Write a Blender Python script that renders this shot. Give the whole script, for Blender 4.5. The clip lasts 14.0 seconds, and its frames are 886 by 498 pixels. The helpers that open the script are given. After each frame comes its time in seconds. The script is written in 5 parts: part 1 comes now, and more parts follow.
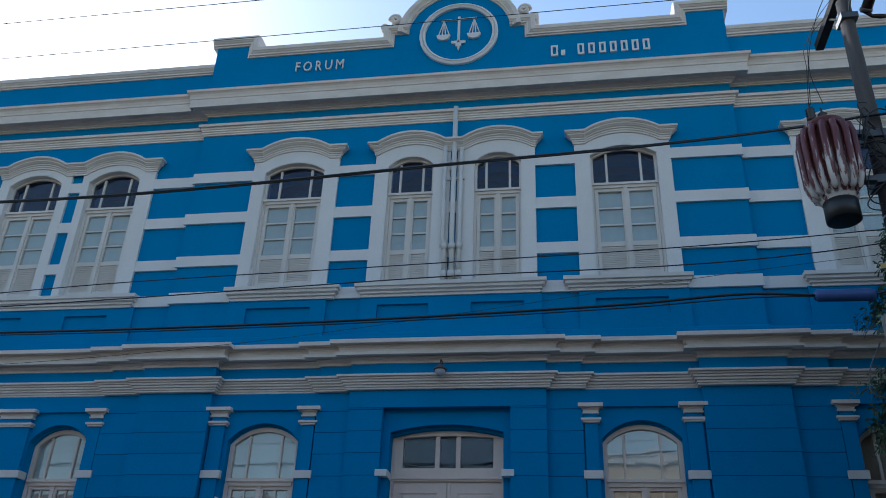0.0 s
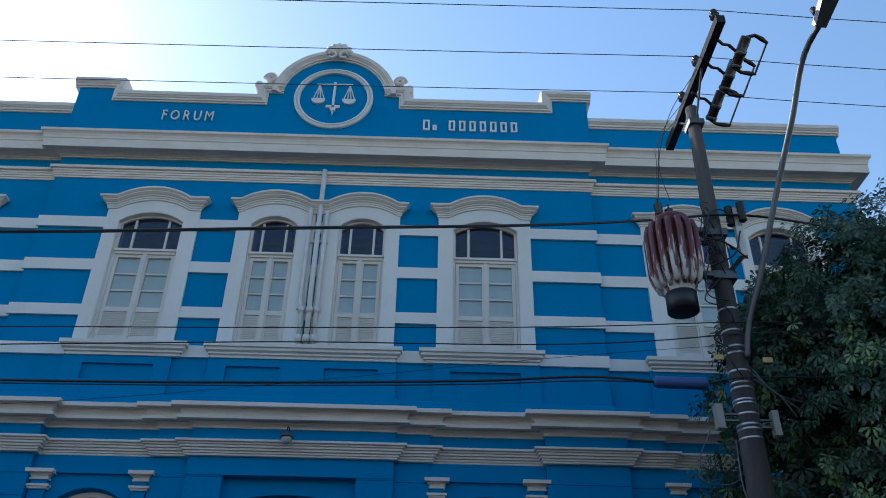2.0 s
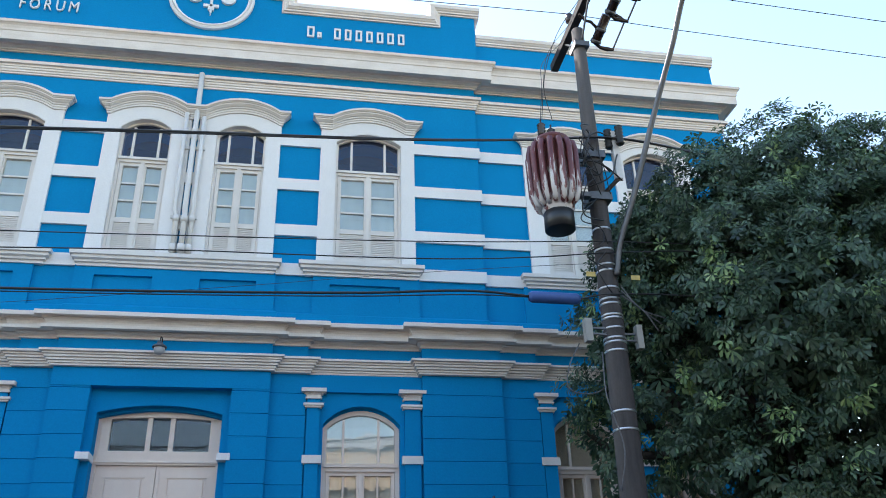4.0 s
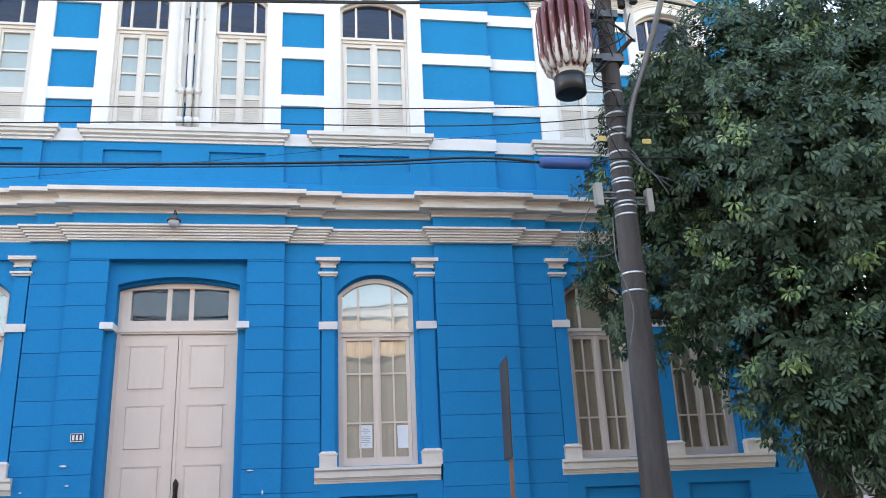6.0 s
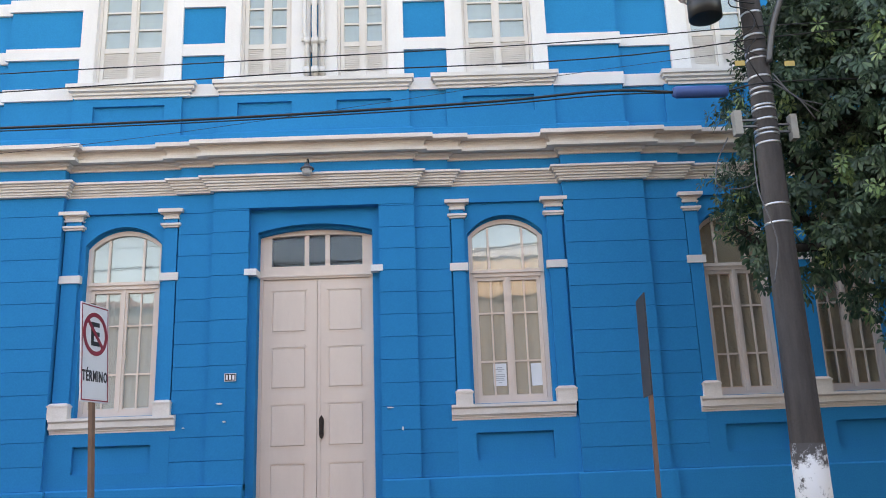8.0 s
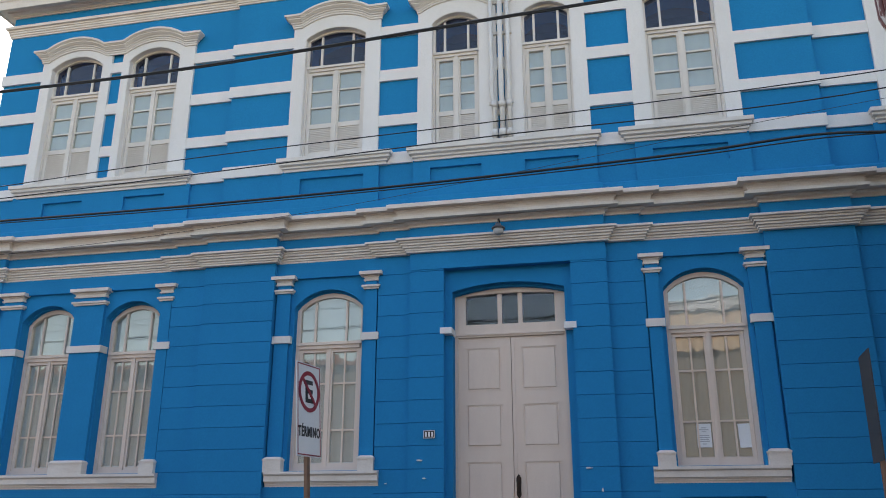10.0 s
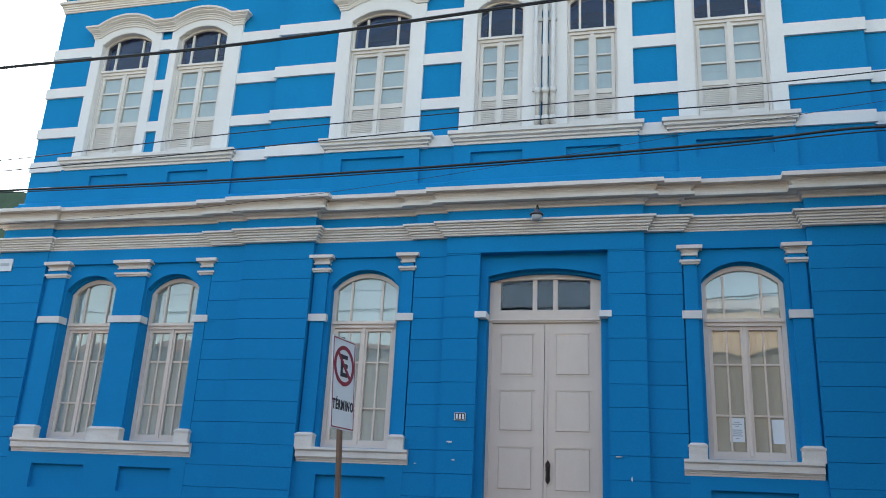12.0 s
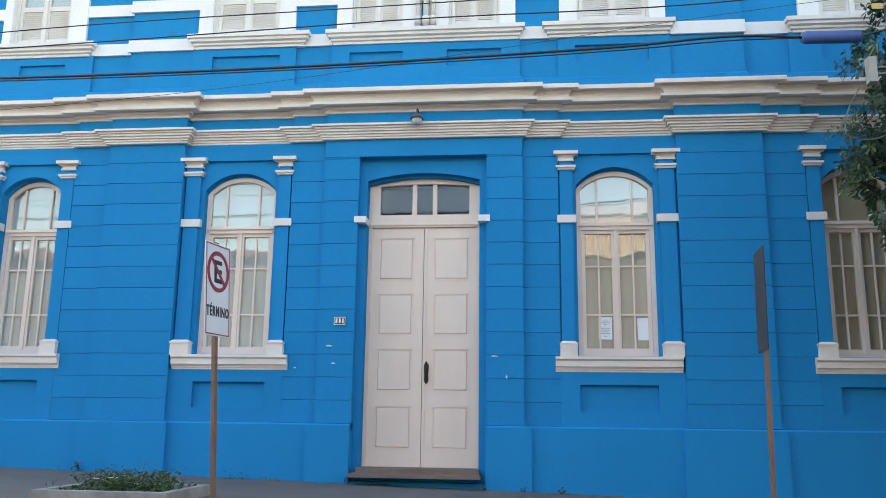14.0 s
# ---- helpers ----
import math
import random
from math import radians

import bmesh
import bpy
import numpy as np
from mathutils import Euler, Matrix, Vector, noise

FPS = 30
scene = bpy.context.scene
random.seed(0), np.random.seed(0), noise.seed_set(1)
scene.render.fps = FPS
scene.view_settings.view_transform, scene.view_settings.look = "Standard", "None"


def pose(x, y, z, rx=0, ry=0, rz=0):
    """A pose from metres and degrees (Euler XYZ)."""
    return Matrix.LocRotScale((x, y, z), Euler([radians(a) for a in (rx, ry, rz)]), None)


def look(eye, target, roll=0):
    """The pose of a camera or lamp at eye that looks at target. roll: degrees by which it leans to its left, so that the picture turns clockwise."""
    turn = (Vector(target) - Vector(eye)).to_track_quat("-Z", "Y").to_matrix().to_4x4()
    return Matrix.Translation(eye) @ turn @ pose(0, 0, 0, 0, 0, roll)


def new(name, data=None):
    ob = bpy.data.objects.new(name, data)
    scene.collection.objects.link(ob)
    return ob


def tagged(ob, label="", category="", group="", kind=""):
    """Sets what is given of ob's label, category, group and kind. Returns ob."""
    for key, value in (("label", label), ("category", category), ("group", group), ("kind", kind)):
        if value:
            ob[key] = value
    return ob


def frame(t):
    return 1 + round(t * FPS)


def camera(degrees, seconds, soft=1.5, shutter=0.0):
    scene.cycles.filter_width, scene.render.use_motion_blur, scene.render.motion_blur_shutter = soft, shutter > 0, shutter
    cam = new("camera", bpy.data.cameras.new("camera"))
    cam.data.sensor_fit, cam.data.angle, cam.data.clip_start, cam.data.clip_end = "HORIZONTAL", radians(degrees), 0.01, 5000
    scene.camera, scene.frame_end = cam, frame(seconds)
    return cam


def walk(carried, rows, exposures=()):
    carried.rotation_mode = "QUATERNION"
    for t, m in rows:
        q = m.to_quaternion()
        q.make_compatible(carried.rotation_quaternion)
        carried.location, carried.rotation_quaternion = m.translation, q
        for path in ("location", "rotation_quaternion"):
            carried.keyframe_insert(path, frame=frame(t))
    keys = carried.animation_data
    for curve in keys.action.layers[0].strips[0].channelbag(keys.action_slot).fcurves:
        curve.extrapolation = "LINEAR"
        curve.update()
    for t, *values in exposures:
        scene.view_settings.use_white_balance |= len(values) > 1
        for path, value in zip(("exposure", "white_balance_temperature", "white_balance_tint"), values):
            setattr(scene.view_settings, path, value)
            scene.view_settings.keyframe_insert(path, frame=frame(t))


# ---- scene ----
cam = camera(56.25, 14.0, 0.95)
# seconds, eye x y z, yaw, pitch, roll
ROWS = [
    (0.0, 1.799, -11.516, 1.180, 9.63, 28.06, 2.30),
    (0.5, 1.794, -11.578, 1.248, 7.43, 30.63, 2.80),
    (1.0, 1.809, -11.516, 1.258, 6.25, 32.58, 2.63),
    (1.5, 1.831, -11.505, 1.257, 2.75, 32.97, 1.94),
    (2.0, 1.875, -11.500, 1.245, -0.94, 32.80, 1.08),
    (2.5, 1.953, -11.496, 1.225, -9.11, 31.99, -0.01),
    (2.7, 1.980, -11.488, 1.245, -10.40, 31.50, 0.05),
    (4.8, 1.755, -11.457, 1.178, -10.04, 22.95, -2.48),
    (5.0, 1.772, -11.489, 1.171, -10.05, 21.71, -2.49),
    (5.5, 1.793, -11.465, 1.156, -9.95, 19.11, -2.45),
    (6.0, 1.796, -11.464, 1.158, -9.54, 18.22, -2.64),
    (6.5, 1.784, -11.458, 1.160, -8.81, 15.78, -2.73),
    (7.0, 1.731, -11.475, 1.144, -5.24, 15.10, -2.51),
    (7.5, 1.702, -11.478, 1.153, -2.54, 14.59, -2.28),
    (8.0, 1.669, -11.453, 1.168, -0.77, 14.40, -2.10),
    (8.5, 1.617, -11.510, 1.170, 5.35, 14.29, -1.27),
    (9.0, 1.590, -11.517, 1.179, 10.98, 15.20, -1.31),
    (9.2, 1.570, -11.527, 1.192, 11.19, 15.84, -0.96),
    (11.3, 1.458, -11.540, 1.077, 14.42, 20.52, 1.96),
    (11.5, 1.470, -11.559, 1.055, 14.78, 19.58, 2.14),
    (12.0, 1.455, -11.543, 1.033, 14.48, 17.92, 2.96),
    (12.5, 1.446, -11.534, 1.021, 13.76, 16.22, 2.80),
    (13.0, 1.466, -11.502, 1.029, 12.29, 14.64, 2.49),
    (13.5, 1.469, -11.472, 1.024, 11.04, 12.72, 1.49),
    (14.0, 1.511, -11.458, 1.026, 6.04, 11.74, 0.78),
]
EXPOSURES = [(0.0, 0.22, 5650, 10), (0.5, -0.28, 5500, 10), (1.0, -0.18, 5350, 9), (1.5, 0.08, 5400, 9), (2.0, 0.30, 5450, 9), (2.7, 0.85, 5900, 10), (4.8, 1.93, 6450, 15),
             (6.5, 2.35, 7450, 21), (7.5, 2.22, 7650, 23), (8.0, 2.10, 7600, 22), (9.2, 1.48, 7550, 22), (11.3, 1.22, 6500, 12), (12.0, 1.55, 6700, 12), (12.5, 1.58, 6700, 12),
             (13.0, 1.84, 6950, 13), (14.0, 2.17, 7200, 14)]
walk(cam, [(t, pose(x, y, z, 0, 0, yaw) @ pose(0, 0, 0, 90 + pitch, 0, 0) @ pose(0, 0, 0, 0, 0, roll))
           for t, x, y, z, yaw, pitch, roll in ROWS], EXPOSURES)

# ---------------------------------------------------------------- light
SUN_EL, SUN_AZ = 38.0, -46.0          # height, and degrees from +y towards +x
world = bpy.data.worlds.new("world")
scene.world = world
world.use_nodes = True
wn, wl = world.node_tree.nodes, world.node_tree.links
wn.clear()
sky = wn.new("ShaderNodeTexSky")
sky.sky_type, sky.sun_disc = "NISHITA", False
sky.sun_elevation, sky.sun_rotation = radians(SUN_EL), radians(SUN_AZ)
sky.air_density, sky.dust_density, sky.ozone_density = 1.6, 0.7, 1.2
bg = wn.new("ShaderNodeBackground")
bg.inputs["Strength"].default_value = 0.15
wout = wn.new("ShaderNodeOutputWorld")
wl.new(sky.outputs[0], bg.inputs[0])
wl.new(bg.outputs[0], wout.inputs[0])
sun = new("sun", bpy.data.lights.new("sun", "SUN"))
sun.data.energy, sun.data.angle, sun.data.color = 2.8, radians(0.6), (1.0, 0.93, 0.83)
away = Vector((math.sin(radians(SUN_AZ)) * math.cos(radians(SUN_EL)), math.cos(radians(SUN_AZ)) * math.cos(radians(SUN_EL)), math.sin(radians(SUN_EL))))
sun.matrix_world = look(away * 60, (0, 0, 0))


# ---------------------------------------------------------------- materials
def material(name):
    m = bpy.data.materials.new(name)
    m.use_nodes = True
    return m, m.node_tree.nodes, m.node_tree.links, m.node_tree.nodes["Principled BSDF"]


def ramp(nodes, lo, hi, c0, c1):
    r = nodes.new("ShaderNodeValToRGB")
    r.color_ramp.elements[0].position, r.color_ramp.elements[1].position = lo, hi
    r.color_ramp.elements[0].color, r.color_ramp.elements[1].color = (*c0, 1), (*c1, 1)
    return r


def surface(name, colour, dirt, rough=0.7, coarse=1.2, fine=60.0, bump=0.15, spread=0.5, metal=0.0, streak=1.0, vary=0.0, spec=0.5):
    """Two scales of colour change, streaked if wanted, and a fine relief."""
    m, n, l, b = material(name)
    co = n.new("ShaderNodeTexCoord")
    mp = n.new("ShaderNodeMapping")
    mp.inputs["Scale"].default_value = (1, 1, streak)
    l.new(co.outputs["Object"], mp.inputs[0])
    big = n.new("ShaderNodeTexNoise")
    big.inputs["Scale"].default_value, big.inputs["Detail"].default_value, big.inputs["Roughness"].default_value = coarse, 8, 0.65
    l.new(mp.outputs[0], big.inputs["Vector"])
    r = ramp(n, 0.5 - spread / 2, 0.5 + spread / 2, dirt, colour)
    l.new(big.outputs[0], r.inputs[0])
    small = n.new("ShaderNodeTexNoise")
    small.inputs["Scale"].default_value, small.inputs["Detail"].default_value = fine, 5
    l.new(co.outputs["Object"], small.inputs["Vector"])
    mix = n.new("ShaderNodeMix")
    mix.data_type, mix.blend_type = "RGBA", "MULTIPLY"
    mix.inputs[0].default_value = 0.35
    g = ramp(n, 0.3, 0.7, (0.75, 0.75, 0.75), (1.0, 1.0, 1.0))
    l.new(small.outputs[0], g.inputs[0])
    l.new(r.outputs[0], mix.inputs[6])
    l.new(g.outputs[0], mix.inputs[7])
    last = mix.outputs[2]
    if vary:
        info = n.new("ShaderNodeObjectInfo")
        hv = n.new("ShaderNodeHueSaturation")
        mr = n.new("ShaderNodeMapRange")
        mr.inputs[3].default_value, mr.inputs[4].default_value = 1 - vary, 1 + vary
        l.new(info.outputs["Random"], mr.inputs[0])
        l.new(mr.outputs[0], hv.inputs["Value"])
        l.new(last, hv.inputs["Color"])
        last = hv.outputs[0]
    l.new(last, b.inputs["Base Color"])
    b.inputs["Roughness"].default_value, b.inputs["Metallic"].default_value = rough, metal
    b.inputs["Specular IOR Level"].default_value = spec
    bp = n.new("ShaderNodeBump")
    bp.inputs["Strength"].default_value, bp.inputs["Distance"].default_value = bump, 0.01
    l.new(small.outputs[0], bp.inputs["Height"])
    l.new(bp.outputs[0], b.inputs["Normal"])
    return m


BLUE = surface("blue_wall_paint", (0.004, 0.240, 0.515), (0.003, 0.203, 0.445), 0.75, 0.9, 45, 0.18, 0.6, streak=0.35, vary=0.03, spec=0.08)
WHITE = surface("white_trim_paint", (0.78, 0.73, 0.69), (0.62, 0.57, 0.52), 0.6, 2.0, 70, 0.15, 0.55, streak=0.5)
BAND = surface("white_band_paint", (0.80, 0.78, 0.77), (0.70, 0.67, 0.65), 0.6, 1.5, 70, 0.12, 0.6, streak=0.5)
MOULD = surface("cream_moulding_paint", (0.84, 0.765, 0.70), (0.63, 0.54, 0.47), 0.65, 2.2, 50, 0.2, 0.6, streak=2.5)
JOINERY = surface("cream_joinery_paint", (0.84, 0.69, 0.58), (0.72, 0.57, 0.47), 0.45, 3.0, 90, 0.08, 0.6, streak=0.3)
DOORPAINT = surface("pinkish_door_paint", (0.84, 0.68, 0.57), (0.74, 0.58, 0.48), 0.42, 2.5, 90, 0.08, 0.6, streak=0.3)
CURTAIN = surface("pale_blind_cloth", (0.80, 0.75, 0.70), (0.68, 0.63, 0.58), 0.9, 1.5, 120, 0.1, 0.6, streak=0.2)
TANBLIND = surface("tan_blind_cloth", (0.84, 0.59, 0.42), (0.74, 0.50, 0.35), 0.9, 1.5, 120, 0.1, 0.6, streak=0.2)
GREYBLIND = surface("grey_white_blind_cloth", (0.66, 0.65, 0.60), (0.57, 0.57, 0.53), 0.9, 1.5, 120, 0.1, 0.6, streak=0.2)
WHITEBLIND = surface("white_blind_cloth", (0.80, 0.78, 0.75), (0.70, 0.67, 0.63), 0.9, 1.5, 120, 0.1, 0.6, streak=0.2)
# near-black base colour carries the shade of unlit interiors
DARK = surface("unlit_interior_black", (0.02, 0.022, 0.028), (0.012, 0.013, 0.016), 0.9, 1.0, 20)
IRON = surface("dark_iron", (0.03, 0.026, 0.024), (0.05, 0.03, 0.02), 0.5, 6, 80, 0.3, metal=0.6)
LAMPGREY = surface("weathered_grey_enamel", (0.10, 0.105, 0.12), (0.05, 0.05, 0.06), 0.6, 9, 60, 0.2)
PVC = surface("grey_conduit", (0.72, 0.69, 0.66), (0.58, 0.55, 0.52), 0.5, 3, 60, 0.1)
CONCRETE_POLE = surface("weathered_concrete", (0.105, 0.092, 0.086), (0.030, 0.026, 0.025), 0.9, 4.0, 40, 0.6, 0.42, streak=0.12)
PAVE = surface("grey_cement_pavement", (0.14, 0.122, 0.112), (0.08, 0.07, 0.064), 0.9, 1.3, 90, 0.5, 0.6)
ASPHALT = surface("asphalt", (0.06, 0.058, 0.056), (0.042, 0.04, 0.04), 0.9, 1.0, 150, 0.6)
KERB = surface("kerb_stone", (0.3, 0.29, 0.27), (0.18, 0.17, 0.16), 0.9, 2.5, 60, 0.5)
STEPSTONE = surface("worn_brown_step_stone", (0.22, 0.155, 0.13), (0.12, 0.085, 0.07), 0.75, 3.0, 60, 0.4)
PLANTERMAT = surface("planter_cement", (0.36, 0.34, 0.31), (0.18, 0.165, 0.15), 0.9, 4.0, 60, 0.6)
SOIL = surface("dark_soil", (0.04, 0.03, 0.022), (0.02, 0.015, 0.012), 0.95, 9, 60, 1.0)
GALV = surface("galvanised_grey", (0.16, 0.16, 0.165), (0.10, 0.10, 0.105), 0.45, 4, 60, 0.1, metal=0.7)
STEELBAND = surface("bright_steel_strap", (0.75, 0.75, 0.75), (0.6, 0.6, 0.6), 0.3, 8, 60, 0.05, metal=0.9)
CABLE = surface("black_cable_sheath", (0.012, 0.012, 0.013), (0.02, 0.02, 0.02), 0.55, 4, 60)
BLUESLEEVE = surface("faded_blue_plastic", (0.045, 0.105, 0.32), (0.035, 0.08, 0.23), 0.5, 6, 60)
TARRED = surface("dark_creosoted_timber", (0.022, 0.016, 0.014), (0.012, 0.01, 0.009), 0.85, 5, 40, 0.6)
PORCELAIN = surface("brown_porcelain", (0.035, 0.018, 0.014), (0.02, 0.012, 0.01), 0.25, 5, 40, 0.05)
RUSTPOST = surface("rusty_brown_post", (0.24, 0.135, 0.085), (0.12, 0.07, 0.05), 0.75, 6, 60, 0.4, streak=0.3)
SIGNWHITE = surface("sign_white", (0.74, 0.74, 0.75), (0.66, 0.66, 0.66), 0.4, 3, 60, 0.03)
SIGNRED = surface("sign_red", (0.30, 0.02, 0.035), (0.25, 0.015, 0.03), 0.4, 3, 60, 0.03)
SIGNBLACK = surface("sign_black", (0.012, 0.012, 0.014), (0.02, 0.02, 0.02), 0.4, 3, 60, 0.03)
SIGNBACK = surface("dark_sign_back", (0.02, 0.02, 0.022), (0.03, 0.03, 0.03), 0.5, 3, 60, 0.05)
PAPER = surface("white_paper", (0.82, 0.82, 0.83), (0.78, 0.78, 0.78), 0.8, 3, 60, 0.02)
INK = surface("grey_ink", (0.42, 0.42, 0.44), (0.48, 0.48, 0.48), 0.8, 3, 60, 0.02)
CREAMBOX = surface("cream_plastic_box", (0.40, 0.38, 0.33), (0.28, 0.26, 0.23), 0.5, 3, 60, 0.05)
YELLOWTAG = surface("yellow_tag", (0.65, 0.46, 0.12), (0.5, 0.35, 0.1), 0.5, 3, 60, 0.05)
BARK = surface("dark_tree_bark", (0.06, 0.05, 0.042), (0.02, 0.017, 0.014), 0.95, 11, 40, 1.0, streak=0.3)
ROOFTILE = surface("clay_roof", (0.3, 0.13, 0.08), (0.18, 0.08, 0.05), 0.9, 2, 30, 0.5)
OPPOSITE = surface("dull_plaster", (0.27, 0.23, 0.19), (0.21, 0.18, 0.15), 0.85, 0.8, 30, 0.2)
WARMBAND = surface("warm_cream_plaster", (0.80, 0.60, 0.40), (0.7, 0.5, 0.33), 0.8, 0.8, 30, 0.2)
REDPAINT = surface("red_car_paint", (0.42, 0.02, 0.025), (0.36, 0.018, 0.02), 0.25, 2, 60, 0.0)
RUBBER = surface("black_rubber", (0.015, 0.015, 0.015), (0.025, 0.025, 0.025), 0.8, 6, 60)
HILLGREEN = surface("far_wooded_hill", (0.06, 0.10, 0.05), (0.035, 0.06, 0.035), 0.95, 0.25, 2.0, 1.0)
CHIPS = surface("bare_white_plaster", (0.75, 0.75, 0.74), (0.6, 0.6, 0.6), 0.9, 9, 60, 0.1)


def glass_material(name, low, tint):
    m, n, l, b = material(name)
    n.remove(b)
    out = n["Material Output"]
    tr, gl, mx, lw = n.new("ShaderNodeBsdfTransparent"), n.new("ShaderNodeBsdfGlossy"), n.new("ShaderNodeMixShader"), n.new("ShaderNodeLayerWeight")
    tr.inputs[0].default_value = (*tint, 1)
    gl.inputs["Roughness"].default_value = 0.01
    lw.inputs[0].default_value = 0.5
    pw, mr = n.new("ShaderNodeMath"), n.new("ShaderNodeMapRange")
    pw.operation = "POWER"
    pw.inputs[1].default_value = 4.0
    mr.inputs[3].default_value, mr.inputs[4].default_value = low, 0.9
    l.new(lw.outputs["Facing"], pw.inputs[0])
    l.new(pw.outputs[0], mr.inputs[0])
    co, no, bp = n.new("ShaderNodeTexCoord"), n.new("ShaderNodeTexNoise"), n.new("ShaderNodeBump")
    no.inputs["Scale"].default_value = 2.2
    bp.inputs["Strength"].default_value, bp.inputs["Distance"].default_value = 0.12, 0.02
    l.new(co.outputs["Object"], no.inputs["Vector"])
    l.new(no.outputs[0], bp.inputs["Height"])
    l.new(bp.outputs[0], gl.inputs["Normal"])
    l.new(mr.outputs[0], mx.inputs[0])
    l.new(tr.outputs[0], mx.inputs[1])
    l.new(gl.outputs[0], mx.inputs[2])
    l.new(mx.outputs[0], out.inputs[0])
    return m


GLASS = glass_material("window_glass", 0.115, (0.86, 0.9, 0.9))
DOORGLASS = glass_material("dark_door_glass", 0.05, (0.7, 0.76, 0.86))
FANGLASS = glass_material("dark_fanlight_glass", 0.06, (0.5, 0.56, 0.72))


def rusty_tank():
    """Red-brown tank paint, bleached to white patches where it has flaked."""
    m, n, l, b = material("flaking_maroon_tank_paint")
    co, mp, no = n.new("ShaderNodeTexCoord"), n.new("ShaderNodeMapping"), n.new("ShaderNodeTexNoise")
    mp.inputs["Scale"].default_value = (1, 1, 0.16)
    no.inputs["Scale"].default_value, no.inputs["Detail"].default_value, no.inputs["Roughness"].default_value = 15.0, 8, 0.6
    l.new(co.outputs["Object"], mp.inputs[0])
    l.new(mp.outputs[0], no.inputs["Vector"])
    r = ramp(n, 0.46, 0.64, (0.11, 0.022, 0.024), (0.62, 0.57, 0.54))
    e = r.color_ramp.elements.new(0.585)
    e.color = (0.17, 0.045, 0.042, 1)
    sep, mr, ad = n.new("ShaderNodeSeparateXYZ"), n.new("ShaderNodeMapRange"), n.new("ShaderNodeMath")
    l.new(co.outputs["Object"], sep.inputs[0])
    l.new(sep.outputs["Z"], mr.inputs[0])
    mr.inputs[1].default_value, mr.inputs[2].default_value = 6.05, 6.75
    mr.inputs[3].default_value, mr.inputs[4].default_value = 0.17, -0.03
    l.new(no.outputs[0], ad.inputs[0])
    l.new(mr.outputs[0], ad.inputs[1])
    l.new(ad.outputs[0], r.inputs[0])
    l.new(r.outputs[0], b.inputs["Base Color"])
    b.inputs["Roughness"].default_value = 0.4
    return m


TANK = rusty_tank()


def worn_limewash():
    """White limewash that flakes off in patches, most of all along its ragged upper edge."""
    m, n, l, b = material("flaking_limewash")
    co, no, fine = n.new("ShaderNodeTexCoord"), n.new("ShaderNodeTexNoise"), n.new("ShaderNodeTexNoise")
    no.inputs["Scale"].default_value, no.inputs["Detail"].default_value, no.inputs["Roughness"].default_value = 9.0, 8, 0.7
    fine.inputs["Scale"].default_value, fine.inputs["Detail"].default_value = 45.0, 5
    sep, mr, ad = n.new("ShaderNodeSeparateXYZ"), n.new("ShaderNodeMapRange"), n.new("ShaderNodeMath")
    for node in (no, fine):
        l.new(co.outputs["Object"], node.inputs["Vector"])
    l.new(co.outputs["Object"], sep.inputs[0])
    l.new(sep.outputs["Z"], mr.inputs[0])
    mr.inputs[1].default_value, mr.inputs[2].default_value, mr.inputs[3].default_value, mr.inputs[4].default_value = 0.95, 1.25, 0.0, -0.22
    l.new(no.outputs[0], ad.inputs[0])
    l.new(mr.outputs[0], ad.inputs[1])
    r = ramp(n, 0.37, 0.47, (0.075, 0.066, 0.062), (0.70, 0.69, 0.68))
    l.new(ad.outputs[0], r.inputs[0])
    l.new(r.outputs[0], b.inputs["Base Color"])
    b.inputs["Roughness"].default_value = 0.92
    bp = n.new("ShaderNodeBump")
    bp.inputs["Strength"].default_value, bp.inputs["Distance"].default_value = 0.5, 0.01
    l.new(fine.outputs[0], bp.inputs["Height"])
    l.new(bp.outputs[0], b.inputs["Normal"])
    return m


LIMEWASH = worn_limewash()


def leaf_material(name, c0, c1, c2):
    m, n, l, b = material(name)
    geo, r = n.new("ShaderNodeNewGeometry"), ramp(n, 0.0, 1.0, c0, c2)
    e = r.color_ramp.elements.new(0.8)
    e.color = (*c1, 1)
    l.new(geo.outputs["Random Per Island"], r.inputs[0])
    l.new(r.outputs[0], b.inputs["Base Color"])
    b.inputs["Roughness"].default_value = 0.43
    b.inputs["Specular IOR Level"].default_value = 0.5
    tl, mx = n.new("ShaderNodeBsdfTranslucent"), n.new("ShaderNodeMixShader")
    l.new(r.outputs[0], tl.inputs[0])
    mx.inputs[0].default_value = 0.3
    l.new(b.outputs[0], mx.inputs[1])
    l.new(tl.outputs[0], mx.inputs[2])
    l.new(mx.outputs[0], n["Material Output"].inputs[0])
    return m


LEAF = leaf_material("tree_leaf", (0.032, 0.062, 0.037), (0.066, 0.122, 0.064), (0.15, 0.23, 0.12))
YOUNGLEAF = leaf_material("young_tree_leaf", (0.11, 0.18, 0.065), (0.20, 0.30, 0.10), (0.34, 0.42, 0.18))
WEED = leaf_material("weed_leaf", (0.03, 0.06, 0.02), (0.05, 0.10, 0.03), (0.09, 0.15, 0.05))
PETAL = surface("white_petal", (0.8, 0.8, 0.76), (0.7, 0.7, 0.66), 0.7)


